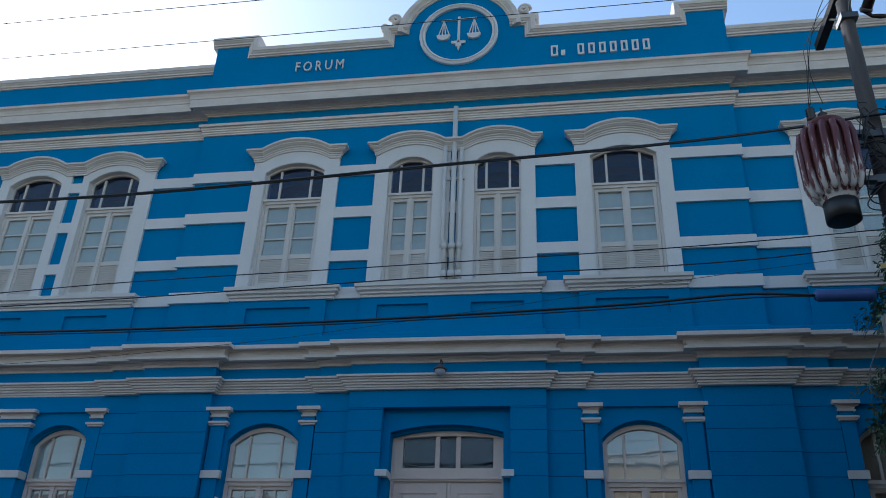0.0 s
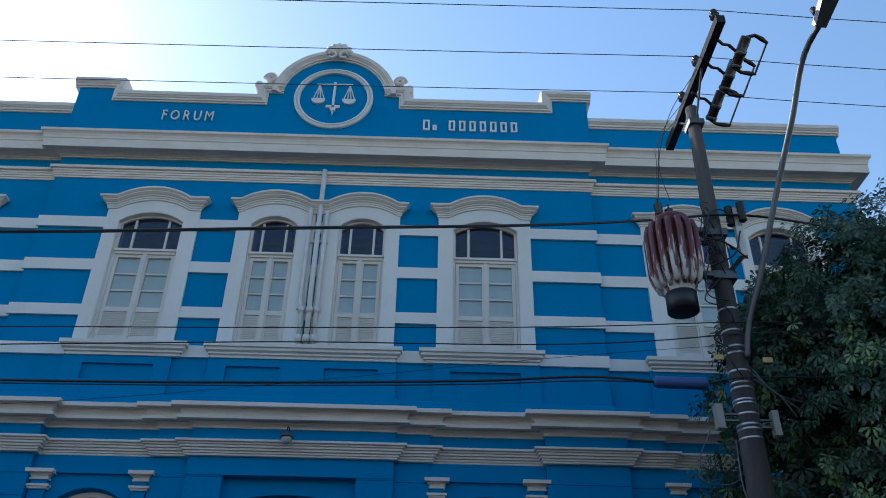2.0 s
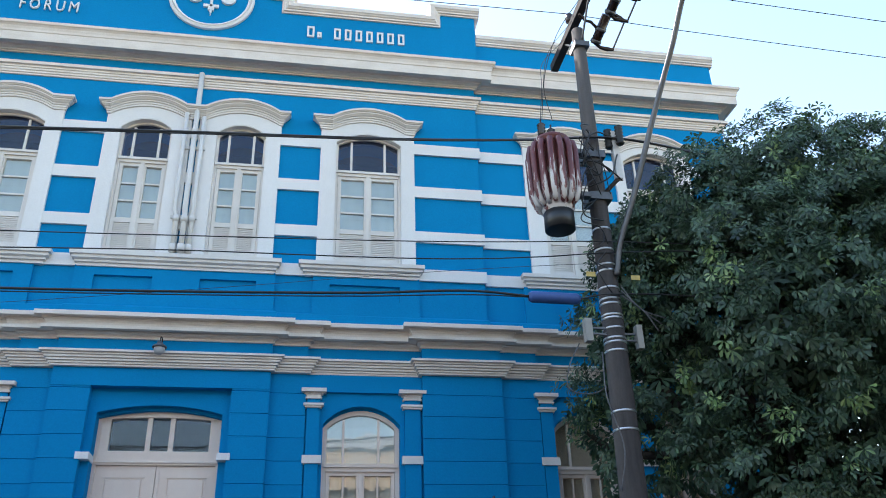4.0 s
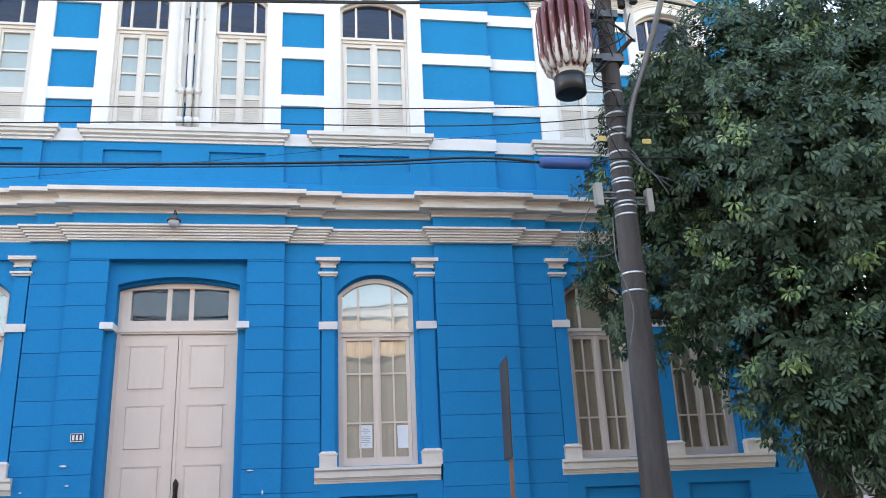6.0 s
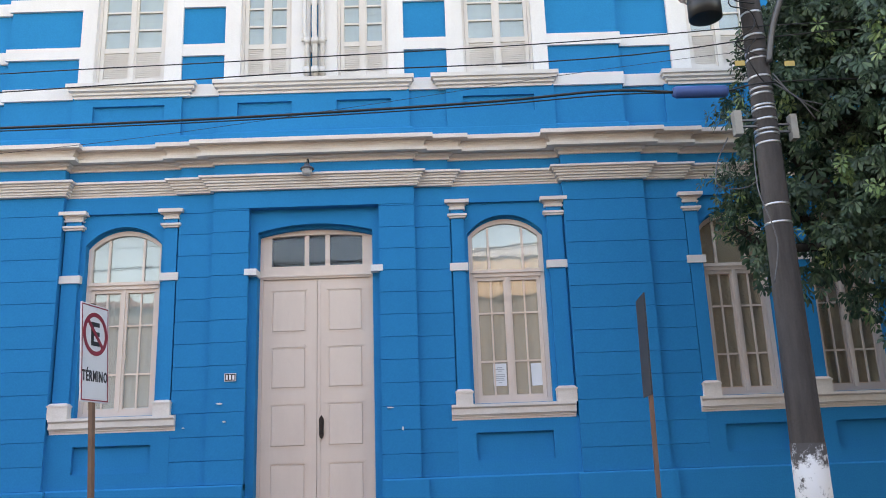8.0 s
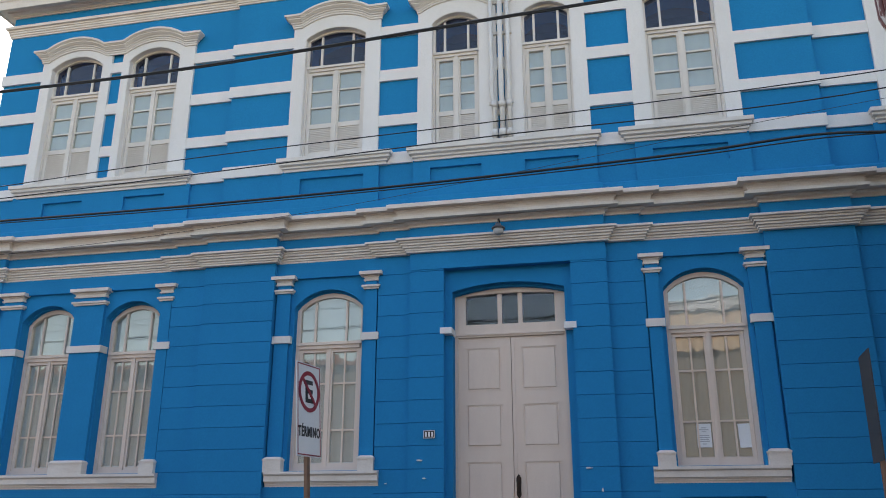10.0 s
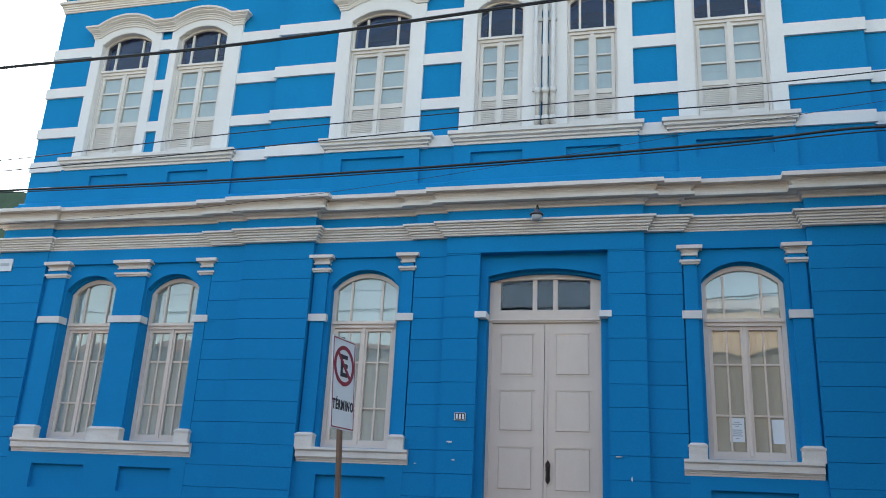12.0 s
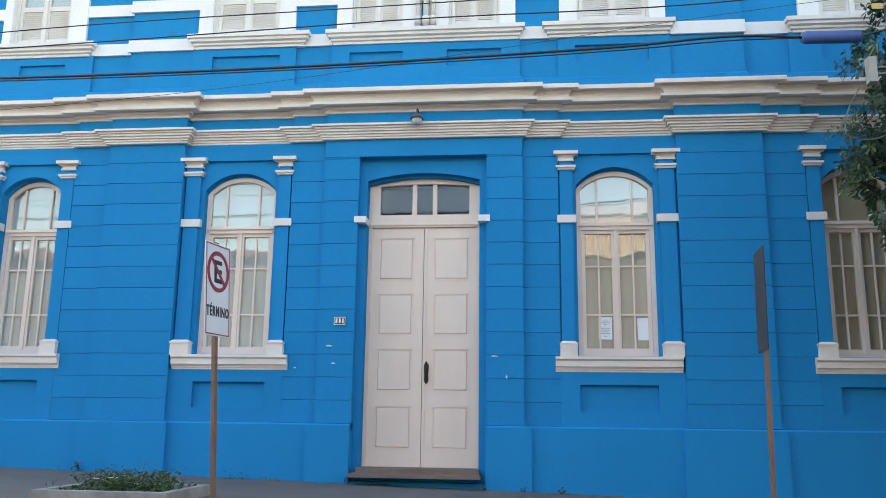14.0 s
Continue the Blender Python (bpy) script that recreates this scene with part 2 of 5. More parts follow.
# ---------------------------------------------------------------- mesh helpers
def bm_box(bm, x0, x1, y0, y1, z0, z1):
    v = [bm.verts.new((x, y, z)) for z in (z0, z1) for y in (y0, y1) for x in (x0, x1)]
    for f in ((0, 2, 3, 1), (4, 5, 7, 6), (0, 1, 5, 4), (2, 6, 7, 3), (0, 4, 6, 2), (1, 3, 7, 5)):
        bm.faces.new([v[i] for i in f])


def bm_prism(bm, outline, y0, y1):
    """A solid whose front outline lies in x and z (listed anticlockwise as seen from -y)."""
    a = [bm.verts.new((x, y0, z)) for x, z in outline]
    b = [bm.verts.new((x, y1, z)) for x, z in outline]
    bm.faces.new(a)
    bm.faces.new(b[::-1])
    k = len(a)
    for i in range(k):
        bm.faces.new((a[i], b[i], b[(i + 1) % k], a[(i + 1) % k]))


def bm_sweep(bm, path, profile, closed=False):
    """Sweep a moulding's profile [(projection, z)] along a right-angled plan path [(x, y)], mitred; it projects to the right hand's side."""
    rings = []
    for i, p in enumerate(path):
        ns = []
        for a, b in ((i - 1, i), (i, i + 1)):
            if 0 <= a and b < len(path):
                d = (Vector(path[b]) - Vector(path[a])).normalized()
                ns.append(Vector((d.y, -d.x)))
        off = ns[0] if len(ns) == 1 or (ns[0] - ns[1]).length < 1e-4 else ns[0] + ns[1]
        rings.append([bm.verts.new((p[0] + off.x * d, p[1] + off.y * d, z)) for d, z in profile])
    k = len(profile)
    for r0, r1 in zip(rings, rings[1:]):
        for j in range(k):
            bm.faces.new((r0[j], r1[j], r1[(j + 1) % k], r0[(j + 1) % k]))
    bm.faces.new(rings[0])
    bm.faces.new(rings[-1][::-1])


def bm_tube(bm, pts, radius, sides=8, cap=True):
    pts = [Vector(p) for p in pts]
    rad = radius if isinstance(radius, (list, tuple)) else [radius] * len(pts)
    rings, up = [], None
    for i, p in enumerate(pts):
        d = (pts[min(i + 1, len(pts) - 1)] - pts[max(i - 1, 0)]).normalized()
        if up is None:
            up = Vector((0, 0, 1)) if abs(d.z) < 0.9 else Vector((1, 0, 0))
        s = d.cross(up).normalized()
        up = s.cross(d).normalized()
        rings.append([bm.verts.new(p + (s * math.cos(a) + up * math.sin(a)) * rad[i]) for a in (2 * math.pi * j / sides for j in range(sides))])
    for r0, r1 in zip(rings, rings[1:]):
        for j in range(sides):
            bm.faces.new((r0[j], r0[(j + 1) % sides], r1[(j + 1) % sides], r1[j]))
    if cap:
        bm.faces.new(rings[0][::-1])
        bm.faces.new(rings[-1])


def bm_lathe(bm, profile, centre, sides=20):
    cx, cy = centre
    rings = [[bm.verts.new((cx + r * math.cos(2 * math.pi * j / sides), cy + r * math.sin(2 * math.pi * j / sides), z)) for j in range(sides)] for r, z in profile]
    for r0, r1 in zip(rings, rings[1:]):
        for j in range(sides):
            bm.faces.new((r0[j], r0[(j + 1) % sides], r1[(j + 1) % sides], r1[j]))
    bm.faces.new(rings[0][::-1])
    bm.faces.new(rings[-1])


def through_pts(pts):
    """A smooth line through a few points, however far apart they lie."""
    pts = [Vector(p) for p in pts]
    gaps = [max((b - a).length, 1e-6) for a, b in zip(pts, pts[1:])]
    slopes = [(b - a) / g for a, b, g in zip(pts, pts[1:], gaps)]
    tang = [slopes[0]] + [(slopes[i - 1] * gaps[i] + slopes[i] * gaps[i - 1]) / (gaps[i - 1] + gaps[i]) for i in range(1, len(slopes))] + [slopes[-1]]
    out = []
    for i, g in enumerate(gaps):
        for k in range(8):
            t = k / 8
            out.append(pts[i] * (2 * t ** 3 - 3 * t * t + 1) + tang[i] * g * (t ** 3 - 2 * t * t + t) + pts[i + 1] * (3 * t * t - 2 * t ** 3) + tang[i + 1] * g * (t ** 3 - t * t))
    return out + [pts[-1]]


def to_mesh(name, bm, mat, smooth=False, bevel=0.0):
    if bevel:
        bmesh.ops.bevel(bm, geom=[e for e in bm.edges if len(e.link_faces) == 2 and e.calc_face_angle(0) > 0.6], offset=bevel, segments=1, affect="EDGES")
    bmesh.ops.recalc_face_normals(bm, faces=bm.faces)
    me = bpy.data.meshes.new(name)
    bm.to_mesh(me)
    bm.free()
    me.materials.append(mat)
    if smooth:
        for p in me.polygons:
            p.use_smooth = True
    return me


def part(name, bm, mat, parent=None, label="", smooth=False, bevel=0.0):
    ob = new(name, to_mesh(name, bm, mat, smooth, bevel))
    ob.parent = parent
    return tagged(ob, label)


def box_part(name, ext, mat, parent=None, label="", bevel=0.0):
    bm = bmesh.new()
    bm_box(bm, *ext)
    return part(name, bm, mat, parent, label, bevel=bevel)


def structure(ob, label, category):
    return tagged(ob, label, category, kind="structure")


def ground_z(x):
    return 0.17 - 0.024 * x


def arch(x0, x1, spring, rise, k=14):
    """Points of a segmental arch from x0 to x1."""
    h = (x1 - x0) / 2
    r = (h * h + rise * rise) / (2 * rise)
    c = spring + rise - r
    out = []
    for i in range(k + 1):
        x = x0 + (x1 - x0) * i / k
        out.append((x, c + math.sqrt(max(r * r - (x - x0 - h) ** 2, 0))))
    return out


def bm_arch_top(bm, x0, x1, spring, rise, top, y0, y1):
    """The wall over an arched opening, as vertical slices."""
    a = arch(x0, x1, spring, rise)
    for (xa, za), (xb, zb) in zip(a, a[1:]):
        bm_prism(bm, [(xa, za), (xb, zb), (xb, top), (xa, top)], y0, y1)


def bm_arch_band(bm, x0, x1, spring, rise, w, y0, y1):
    """A curved bar of width w inside an arch."""
    a = arch(x0, x1, spring, rise)
    b = arch(x0 + w, x1 - w, spring, max(rise - w, 0.02))
    for i in range(len(a) - 1):
        bm_prism(bm, [b[i], b[i + 1], a[i + 1], a[i]], y0, y1)


def arched_pane(bm, x0, x1, z0, ax0, ax1, spring, rise, y):
    """A thin pane between x0 and x1 whose top follows an arch over ax0 to ax1."""
    h = (ax1 - ax0) / 2
    r = (h * h + rise * rise) / (2 * rise)
    c = spring + rise - r
    top = [(x0 + (x1 - x0) * i / 6, c + math.sqrt(max(r * r - (x0 + (x1 - x0) * i / 6 - ax0 - h) ** 2, 0))) for i in range(7)]
    bm_prism(bm, [(x0, z0), (x1, z0)] + top[::-1], y, y + 0.004)


# ---------------------------------------------------------------- plan of the front
HALF, HUP = 9.42, 9.22            # half width of the lower and the upper storey
GSILL, GSPRING, GRISE = 1.92, 4.30, 0.26
USILL, USPRING, URISE = 6.78, 9.03, 0.22          # wings; the centre block has its own, lower arches
CSPRING, CRISE = 8.95, 0.19
GWIN = [(-7.99, -7.03), (-6.47, -5.51), (-3.26, -2.18), (2.18, 3.26), (5.51, 6.47), (7.03, 7.99)]
UWIN = [(-8.22, -7.17), (-6.65, -5.66), (-3.29, -2.22), (-1.12, -0.33), (0.33, 1.12), (2.22, 3.29), (5.66, 6.65), (7.17, 8.22)]
DOORW, DOOR_SPRING, DOOR_RISE = 0.815, 4.40, 0.11
BACK = 0.50                       # back of the front wall


def mirror_path(right):
    return [(-x, y) for x, y in right[::-1]] + right


PLAN = mirror_path([(1.43, -0.14), (1.43, -0.07), (1.93, -0.07), (1.93, 0.0), (3.57, 0.0), (3.57, -0.14), (4.74, -0.14), (4.74, -0.07), (5.30, -0.07),
                    (5.30, 0.0), (8.45, 0.0), (8.45, -0.07), (HALF, -0.07), (HALF, 1.2)])
PLAN_UP = mirror_path([(4.58, -0.10), (4.58, 0.0), (HUP, 0.0), (HUP, 1.2)])

# ---------------------------------------------------------------- ground
bm = bmesh.new()
KY = -3.75
for x0, x1 in ((-60, -12), (-12, 14), (14, 60)):
    for y0, y1, dz in ((KY, 0.5, 0.0),):
        v = [bm.verts.new((x, y, ground_z(x) + dz)) for x, y in ((x0, y0), (x1, y0), (x1, y1), (x0, y1))]
        bm.faces.new(v)
pavement = structure(part("pavement", bm, PAVE), "grey worn cement pavement in front of the building", "pavement")
bm = bmesh.new()
for x0, x1 in ((-60, 60),):
    a = [bm.verts.new((x, KY - 0.16, ground_z(x) + 0.004)) for x in (x0, x1)]
    b = [bm.verts.new((x, KY, ground_z(x) + 0.004)) for x in (x1, x0)]
    c = [bm.verts.new((x, KY - 0.17, ground_z(x) - 0.2)) for x in (x0, x1)]
    bm.faces.new(a + b)
    bm.faces.new((c[0], c[1], a[1], a[0]))
kerb = structure(part("kerb", bm, KERB), "worn stone kerb between pavement and street", "kerb")
bm = bmesh.new()
rows_y = ((KY - 0.16, -0.16), (-9.0, -0.22), (-15.0, -0.40), (-400, -0.5))
prev = None
for y, dz in rows_y:
    cur = [bm.verts.new((x, y, dz + (ground_z(x) if y > -100 else 0.0))) for x in (-400, -60, 60, 400)]
    if prev:
        for i in range(3):
            bm.faces.new((prev[i], prev[i + 1], cur[i + 1], cur[i]))
    prev = cur
road = structure(part("road", bm, ASPHALT), "dark asphalt street sloping gently sideways", "road")
bm = bmesh.new()
v = [bm.verts.new(p) for p in ((-400, 0.5, -0.55), (400, 0.5, -0.55), (400, 600, -0.55), (-400, 600, -0.55))]
bm.faces.new(v)
ground = structure(part("ground", bm, HILLGREEN), "flat rough green ground behind the building", "ground")

# ---------------------------------------------------------------- front wall
wall_front = bmesh.new()
# lower storey: piers, sills and arch heads, from left to right
opens = [(a, b, GSILL, GSPRING, GRISE) for a, b in GWIN] + [(-DOORW, DOORW, 0.36, DOOR_SPRING, DOOR_RISE)]
opens.sort()
LOW_TOP, UP_TOP = 5.9, 11.2
for y0, y1, lift in ((0.0, 0.11, 1), (0.11, BACK, 0)):
    at = -HALF
    for a, b, sill, spring, rise in opens:
        bm_box(wall_front, at, a, y0, y1, -0.5, LOW_TOP)
        bm_box(wall_front, a, b, y0, y1, -0.5, sill)
        bm_arch_top(wall_front, a, b, spring + lift * (0.04 if a == -DOORW else 0.03), rise, LOW_TOP, y0, y1)
        at = b
    bm_box(wall_front, at, HALF, y0, y1, -0.5, LOW_TOP)
at = -HUP
for a, b in UWIN:
    bm_box(wall_front, at, a, 0.0, BACK, LOW_TOP, UP_TOP)
    bm_box(wall_front, a, b, 0.0, BACK, LOW_TOP, USILL)
    mid = abs(a + b) < 6.6
    bm_arch_top(wall_front, a, b, CSPRING if mid else USPRING, CRISE if mid else URISE, UP_TOP, 0.0, BACK)
    at = b
bm_box(wall_front, at, HUP, 0.0, BACK, LOW_TOP, UP_TOP)
wall_front = structure(part("wall_front", wall_front, BLUE), "bright blue painted plaster front wall of two storeys", "wall")


def wall_part(name, ext, mat=BLUE, label="", bevel=0.0):
    return box_part(name, ext, mat, wall_front, label, bevel)


# upper centre block, set forward between the window openings
up = bmesh.new()
at = -4.58
for a, b in UWIN[2:6]:
    bm_box(up, at, a, -0.10, 0.0, 5.75, 10.9)
    bm_box(up, a, b, -0.10, 0.0, 5.75, USILL)
    bm_arch_top(up, a, b, CSPRING, CRISE, 10.9, -0.10, 0.0)
    at = b
bm_box(up, at, 4.58, -0.10, 0.0, 5.75, 10.9)
part("upper_centre_wall", up, BLUE, wall_front)

# lower centre bay over the door, with its recess
low = bmesh.new()
bm_box(low, -1.43, 1.43, -0.14, 0.0, 4.77, 5.75)
bm_box(low, -1.43, -0.92, -0.12, 0.0, 0.9, 4.77)
bm_box(low, 0.92, 1.43, -0.12, 0.0, 0.9, 4.77)
for s in (-1, 1):
    for xa, xb, y in ((1.43, 1.93, -0.05), (3.57, 4.74, -0.12), (4.74, 5.30, -0.05), (8.45, HALF, -0.05)):
        x0, x1 = sorted((s * xa, s * xb))
        bm_box(low, x0, x1, y, 0.0, 0.9, 5.06)
        bm_box(low, x0, x1, y - 0.02, 0.0, 5.06, 5.78)
part("pilaster_core", low, BLUE, wall_front)

# plinth, breaking forward under the pilasters
bm = bmesh.new()
for s in (-1, 1):
    path = [(0.92, -0.20), (1.53, -0.20), (1.53, -0.13), (3.5, -0.13), (3.5, -0.20), (4.80, -0.20), (4.80, -0.13), (HALF + 0.06, -0.13), (HALF + 0.06, 1.0)]
    if s < 0:
        path = [(-x, y) for x, y in path[::-1]]
    bm_sweep(bm, path, [(0.0, -0.6), (0.0, 0.955), (-0.02, 0.975), (-0.2, 0.975), (-0.2, -0.6)])
bm_box(bm, -0.92, 0.92, -0.16, 0.0, -0.6, 0.22)
part("plinth", bm, BLUE, wall_front)

# panel frames under the lower windows
def panel_frame(x0, x1, z0, z1, px0, px1, pz0, pz1, y):
    bm = bmesh.new()
    bm_box(bm, x0, px0, y, 0.0, z0, z1)
    bm_box(bm, px1, x1, y, 0.0, z0, z1)
    bm_box(bm, px0, px1, y, 0.0, z0, pz0)
    bm_box(bm, px0, px1, y, 0.0, pz1, z1)
    return part("dado_panel", bm, BLUE, wall_front, bevel=0.006)


for s in (-1, 1):
    a, b = sorted((s * 1.93, s * 3.57))
    p, q = sorted((s * 2.18, s * 3.22))
    panel_frame(a, b, 0.97, 1.70, p, q, 1.17, 1.53, -0.065)
    a, b = sorted((s * 5.30, s * 6.72))
    p, q = sorted((s * 5.54, s * 6.42))
    panel_frame(a, b, 0.97, 1.70, p, q, 1.17, 1.53, -0.065)
    a, b = sorted((s * 6.72, s * 8.45))
    p, q = sorted((s * 7.04, s * 7.98))
    panel_frame(a, b, 0.97, 1.70, p, q, 1.17, 1.53, -0.065)
    # the wall stands a little forward above the heads of the windows
    for xa, xb in ((1.93, 3.57), (5.30, 8.45)):
        a, b = sorted((s * xa, s * xb))
        wall_part("frieze", (a, b, -0.045, 0.0, 4.775, 5.06))
# dado under the upper windows
for a, b, panels in ((-8.56, -5.22, ((-7.95, -7.2), (-6.42, -5.67))), (-3.55, -1.95, ((-3.25, -2.2),)), (-1.40, 1.40, ((-1.13, -0.33), (0.33, 1.13))),
                     (1.95, 3.55, ((2.2, 3.25),)), (5.22, 8.56, ((5.67, 6.42), (7.2, 7.95)))):
    yb = -0.10 if abs(a + b) < 6 else 0.0
    cuts = [a] + [(panels[i][1] + panels[i + 1][0]) / 2 for i in range(len(panels) - 1)] + [b]
    for (p, q), c0, c1 in zip(panels, cuts, cuts[1:]):
        bm = bmesh.new()
        bm_box(bm, c0, p, yb - 0.045, yb, 5.75, 6.54)
        bm_box(bm, q, c1, yb - 0.045, yb, 5.75, 6.54)
        bm_box(bm, p, q, yb - 0.045, yb, 5.75, 6.14)
        bm_box(bm, p, q, yb - 0.045, yb, 6.40, 6.54)
        part("dado_panel", bm, BLUE, wall_front, bevel=0.006)
bm = bmesh.new()
bm_sweep(bm, mirror_path([(1.46, -0.2), (1.46, -0.15), (3.6, -0.15), (4.62, -0.15), (4.62, -0.08), (HUP + 0.05, -0.08), (HUP + 0.04, 1.0)][:6]), [(0.0, 5.6), (0.0, 5.90), (-0.03, 5.93), (-0.2, 5.93), (-0.2, 5.6)])
part("dado_base", bm, BLUE, wall_front)

# ---------------------------------------------------------------- mouldings
def moulding(name, path, profile, label, mat=MOULD):
    bm = bmesh.new()
    bm_sweep(bm, path, profile)
    return structure(part(name, bm, mat), label, "moulding")


def ribs(steps, z, groove=0.016):
    """Stepped ribs from the bottom up, each with an undercut below: [(projection, height)]."""
    out = [(-0.05, z)]
    for proj, h in steps:
        out += [(proj - groove, z), (proj - 0.002, z + 0.003), (proj, z + 0.006), (proj, z + h - 0.003)]
        z += h
    return out + [(steps[-1][0] - 0.004, z), (-0.05, z + 0.012)]


moulding("string_course", PLAN, ribs([(0.052, 0.03), (0.068, 0.034), (0.094, 0.036), (0.12, 0.036), (0.142, 0.030), (0.178, 0.036)], 5.022),
         "cream painted ribbed string course over the lower windows")
moulding("belt_cornice", PLAN, [(-0.05, 5.430), (0.026, 5.430), (0.030, 5.433), (0.030, 5.452), (0.014, 5.456), (0.020, 5.474), (0.036, 5.490), (0.060, 5.498), (0.074, 5.500), (0.076, 5.516), (0.040, 5.526),
                                (0.204, 5.526), (0.206, 5.508), (0.213, 5.507), (0.215, 5.546), (0.160, 5.552), (0.160, 5.572), (0.168, 5.602), (0.184, 5.628), (0.204, 5.642), (0.212, 5.646), (0.206, 5.660),
                                (0.296, 5.660), (0.298, 5.663), (0.298, 5.718), (0.292, 5.724), (-0.05, 5.765)],
         "cream stepped belt cornice between the storeys")
moulding("upper_string_course", PLAN_UP, ribs([(0.022, 0.034), (0.036, 0.042), (0.05, 0.042), (0.064, 0.042), (0.10, 0.06)], 9.83, 0.013),
         "cream ribbed string course over the upper windows")
moulding("main_cornice", PLAN_UP, [(-0.05, 10.262), (0.026, 10.262), (0.028, 10.282), (0.050, 10.288), (0.058, 10.310), (0.090, 10.320), (0.096, 10.326), (0.112, 10.328), (0.114, 10.350), (0.130, 10.362),
                                   (0.248, 10.362), (0.250, 10.318), (0.264, 10.316), (0.266, 10.480), (0.274, 10.486), (0.278, 10.494), (0.282, 10.530), (0.296, 10.575), (0.318, 10.604), (0.330, 10.610),
                                   (0.336, 10.622), (0.338, 10.662), (0.330, 10.670), (-0.05, 10.74)],
         "cream main cornice below the parapet")

# white sills with their returns
def sill(name, x0, x1, yb, profile, label):
    bm = bmesh.new()
    bm_sweep(bm, [(x0, yb + 0.05), (x0, yb), (x1, yb), (x1, yb + 0.05)], profile)
    return structure(part(name, bm, WHITE), label, "window sill")


UP_SILL = [(-0.05, 6.52), (0.03, 6.52), (0.03, 6.56), (0.06, 6.57), (0.06, 6.60), (0.10, 6.62), (0.10, 6.66), (0.13, 6.67), (0.13, 6.73), (-0.05, 6.75)]
for a, b in ((-8.45, -5.31), (-3.49, -1.86), (-1.35, 1.35), (1.86, 3.49), (5.31, 8.45)):
    sill("window_sill", a, b, -0.14 if abs(a + b) < 6 else -0.04, UP_SILL, "white moulded sill under the upper windows")
LOW_SILL = [(0.0, 1.70), (-0.07, 1.70), (-0.07, 1.725), (-0.085, 1.728), (-0.085, 1.75), (-0.10, 1.753), (-0.10, 1.765), (-0.125, 1.77), (-0.125, 1.85), (-0.14, 1.855), (-0.155, 1.87), (-0.155, 1.905), (0.0, 1.915)]
for a, b in ((-8.39, -5.24), (-3.54, -1.86), (1.86, 3.54), (5.24, 8.39)):
    bm = bmesh.new()
    ends = [[bm.verts.new((x, y, z)) for y, z in LOW_SILL] for x in (a, b)]
    bm.faces.new(ends[0])
    bm.faces.new(ends[1][::-1])
    for k in range(len(LOW_SILL)):
        q = (k + 1) % len(LOW_SILL)
        bm.faces.new((ends[0][k], ends[1][k], ends[1][q], ends[0][q]))
    bmesh.ops.recalc_face_normals(bm, faces=bm.faces)
    structure(part("window_sill", bm, MOULD), "cream moulded sill with end blocks under lower windows", "window sill")

# narrow pilasters beside the lower windows: shaft, two-ring cap, impost band, foot block
def side_pilaster(x0, x1):
    bm = bmesh.new()
    bm_box(bm, x0, x1, -0.06, 0.0, 1.9, 4.79)
    part("shaft", bm, BLUE, wall_front, bevel=0.008)
    xa, xb = x0 - 0.03, x1 + 0.03
    bm = bmesh.new()
    bm_sweep(bm, [(x0, 0.0), (x0, -0.06), (x1, -0.06), (x1, 0.0)], [(0.0, 4.668), (0.024, 4.668), (0.026, 4.690), (0.010, 4.694), (0.014, 4.716), (0.030, 4.734), (0.044, 4.738), (0.030, 4.752), (0.082, 4.756), (0.084, 4.806), (0.0, 4.816)])
    part("capital", bm, MOULD, wall_front, "white moulded capital")
    bm = bmesh.new()
    bm_sweep(bm, [(x0, 0.0), (x0, -0.06), (x1, -0.06), (x1, 0.0)], [(0.0, 4.54), (0.025, 4.54), (0.03, 4.565), (0.05, 4.57), (0.05, 4.60), (0.0, 4.61)])
    part("necking_ring", bm, MOULD, wall_front, "white necking ring")
    bm = bmesh.new()
    bm_box(bm, xa - 0.01, xb + 0.01, -0.085, 0.11, 3.77, 3.88)
    part("impost", bm, WHITE, wall_front, "white impost band", bevel=0.006)
    bm = bmesh.new()
    bm_box(bm, x0 - 0.025, x1 + 0.025, -0.135, 0.0, 1.9, 2.06)
    bm_sweep(bm, [(x0 - 0.025, 0.0), (x0 - 0.025, -0.135), (x1 + 0.025, -0.135), (x1 + 0.025, 0.0)], [(-0.06, 2.058), (0.008, 2.058), (0.010, 2.082), (-0.004, 2.088), (-0.018, 2.104), (-0.030, 2.112), (-0.060, 2.116)])
    bm_box(bm, x0 + 0.01, x1 - 0.01, -0.10, 0.0, 2.06, 2.114)
    part("foot_block", bm, MOULD, wall_front, "white foot block")


for s in (-1, 1):
    for xa, xb in ((1.95, 2.13), (3.32, 3.54), (5.31, 5.495), (6.49, 7.01), (8.01, 8.35)):
        a, b = sorted((s * xa, s * xb))
        side_pilaster(a, b)
# white impost blocks of the door
for s in (-1, 1):
    a, b = sorted((s * 0.80, s * 0.97))
    wall_part("impost", (a, b, -0.15, 0.15, 3.79, 3.88), BAND, "white impost block", 0.006)

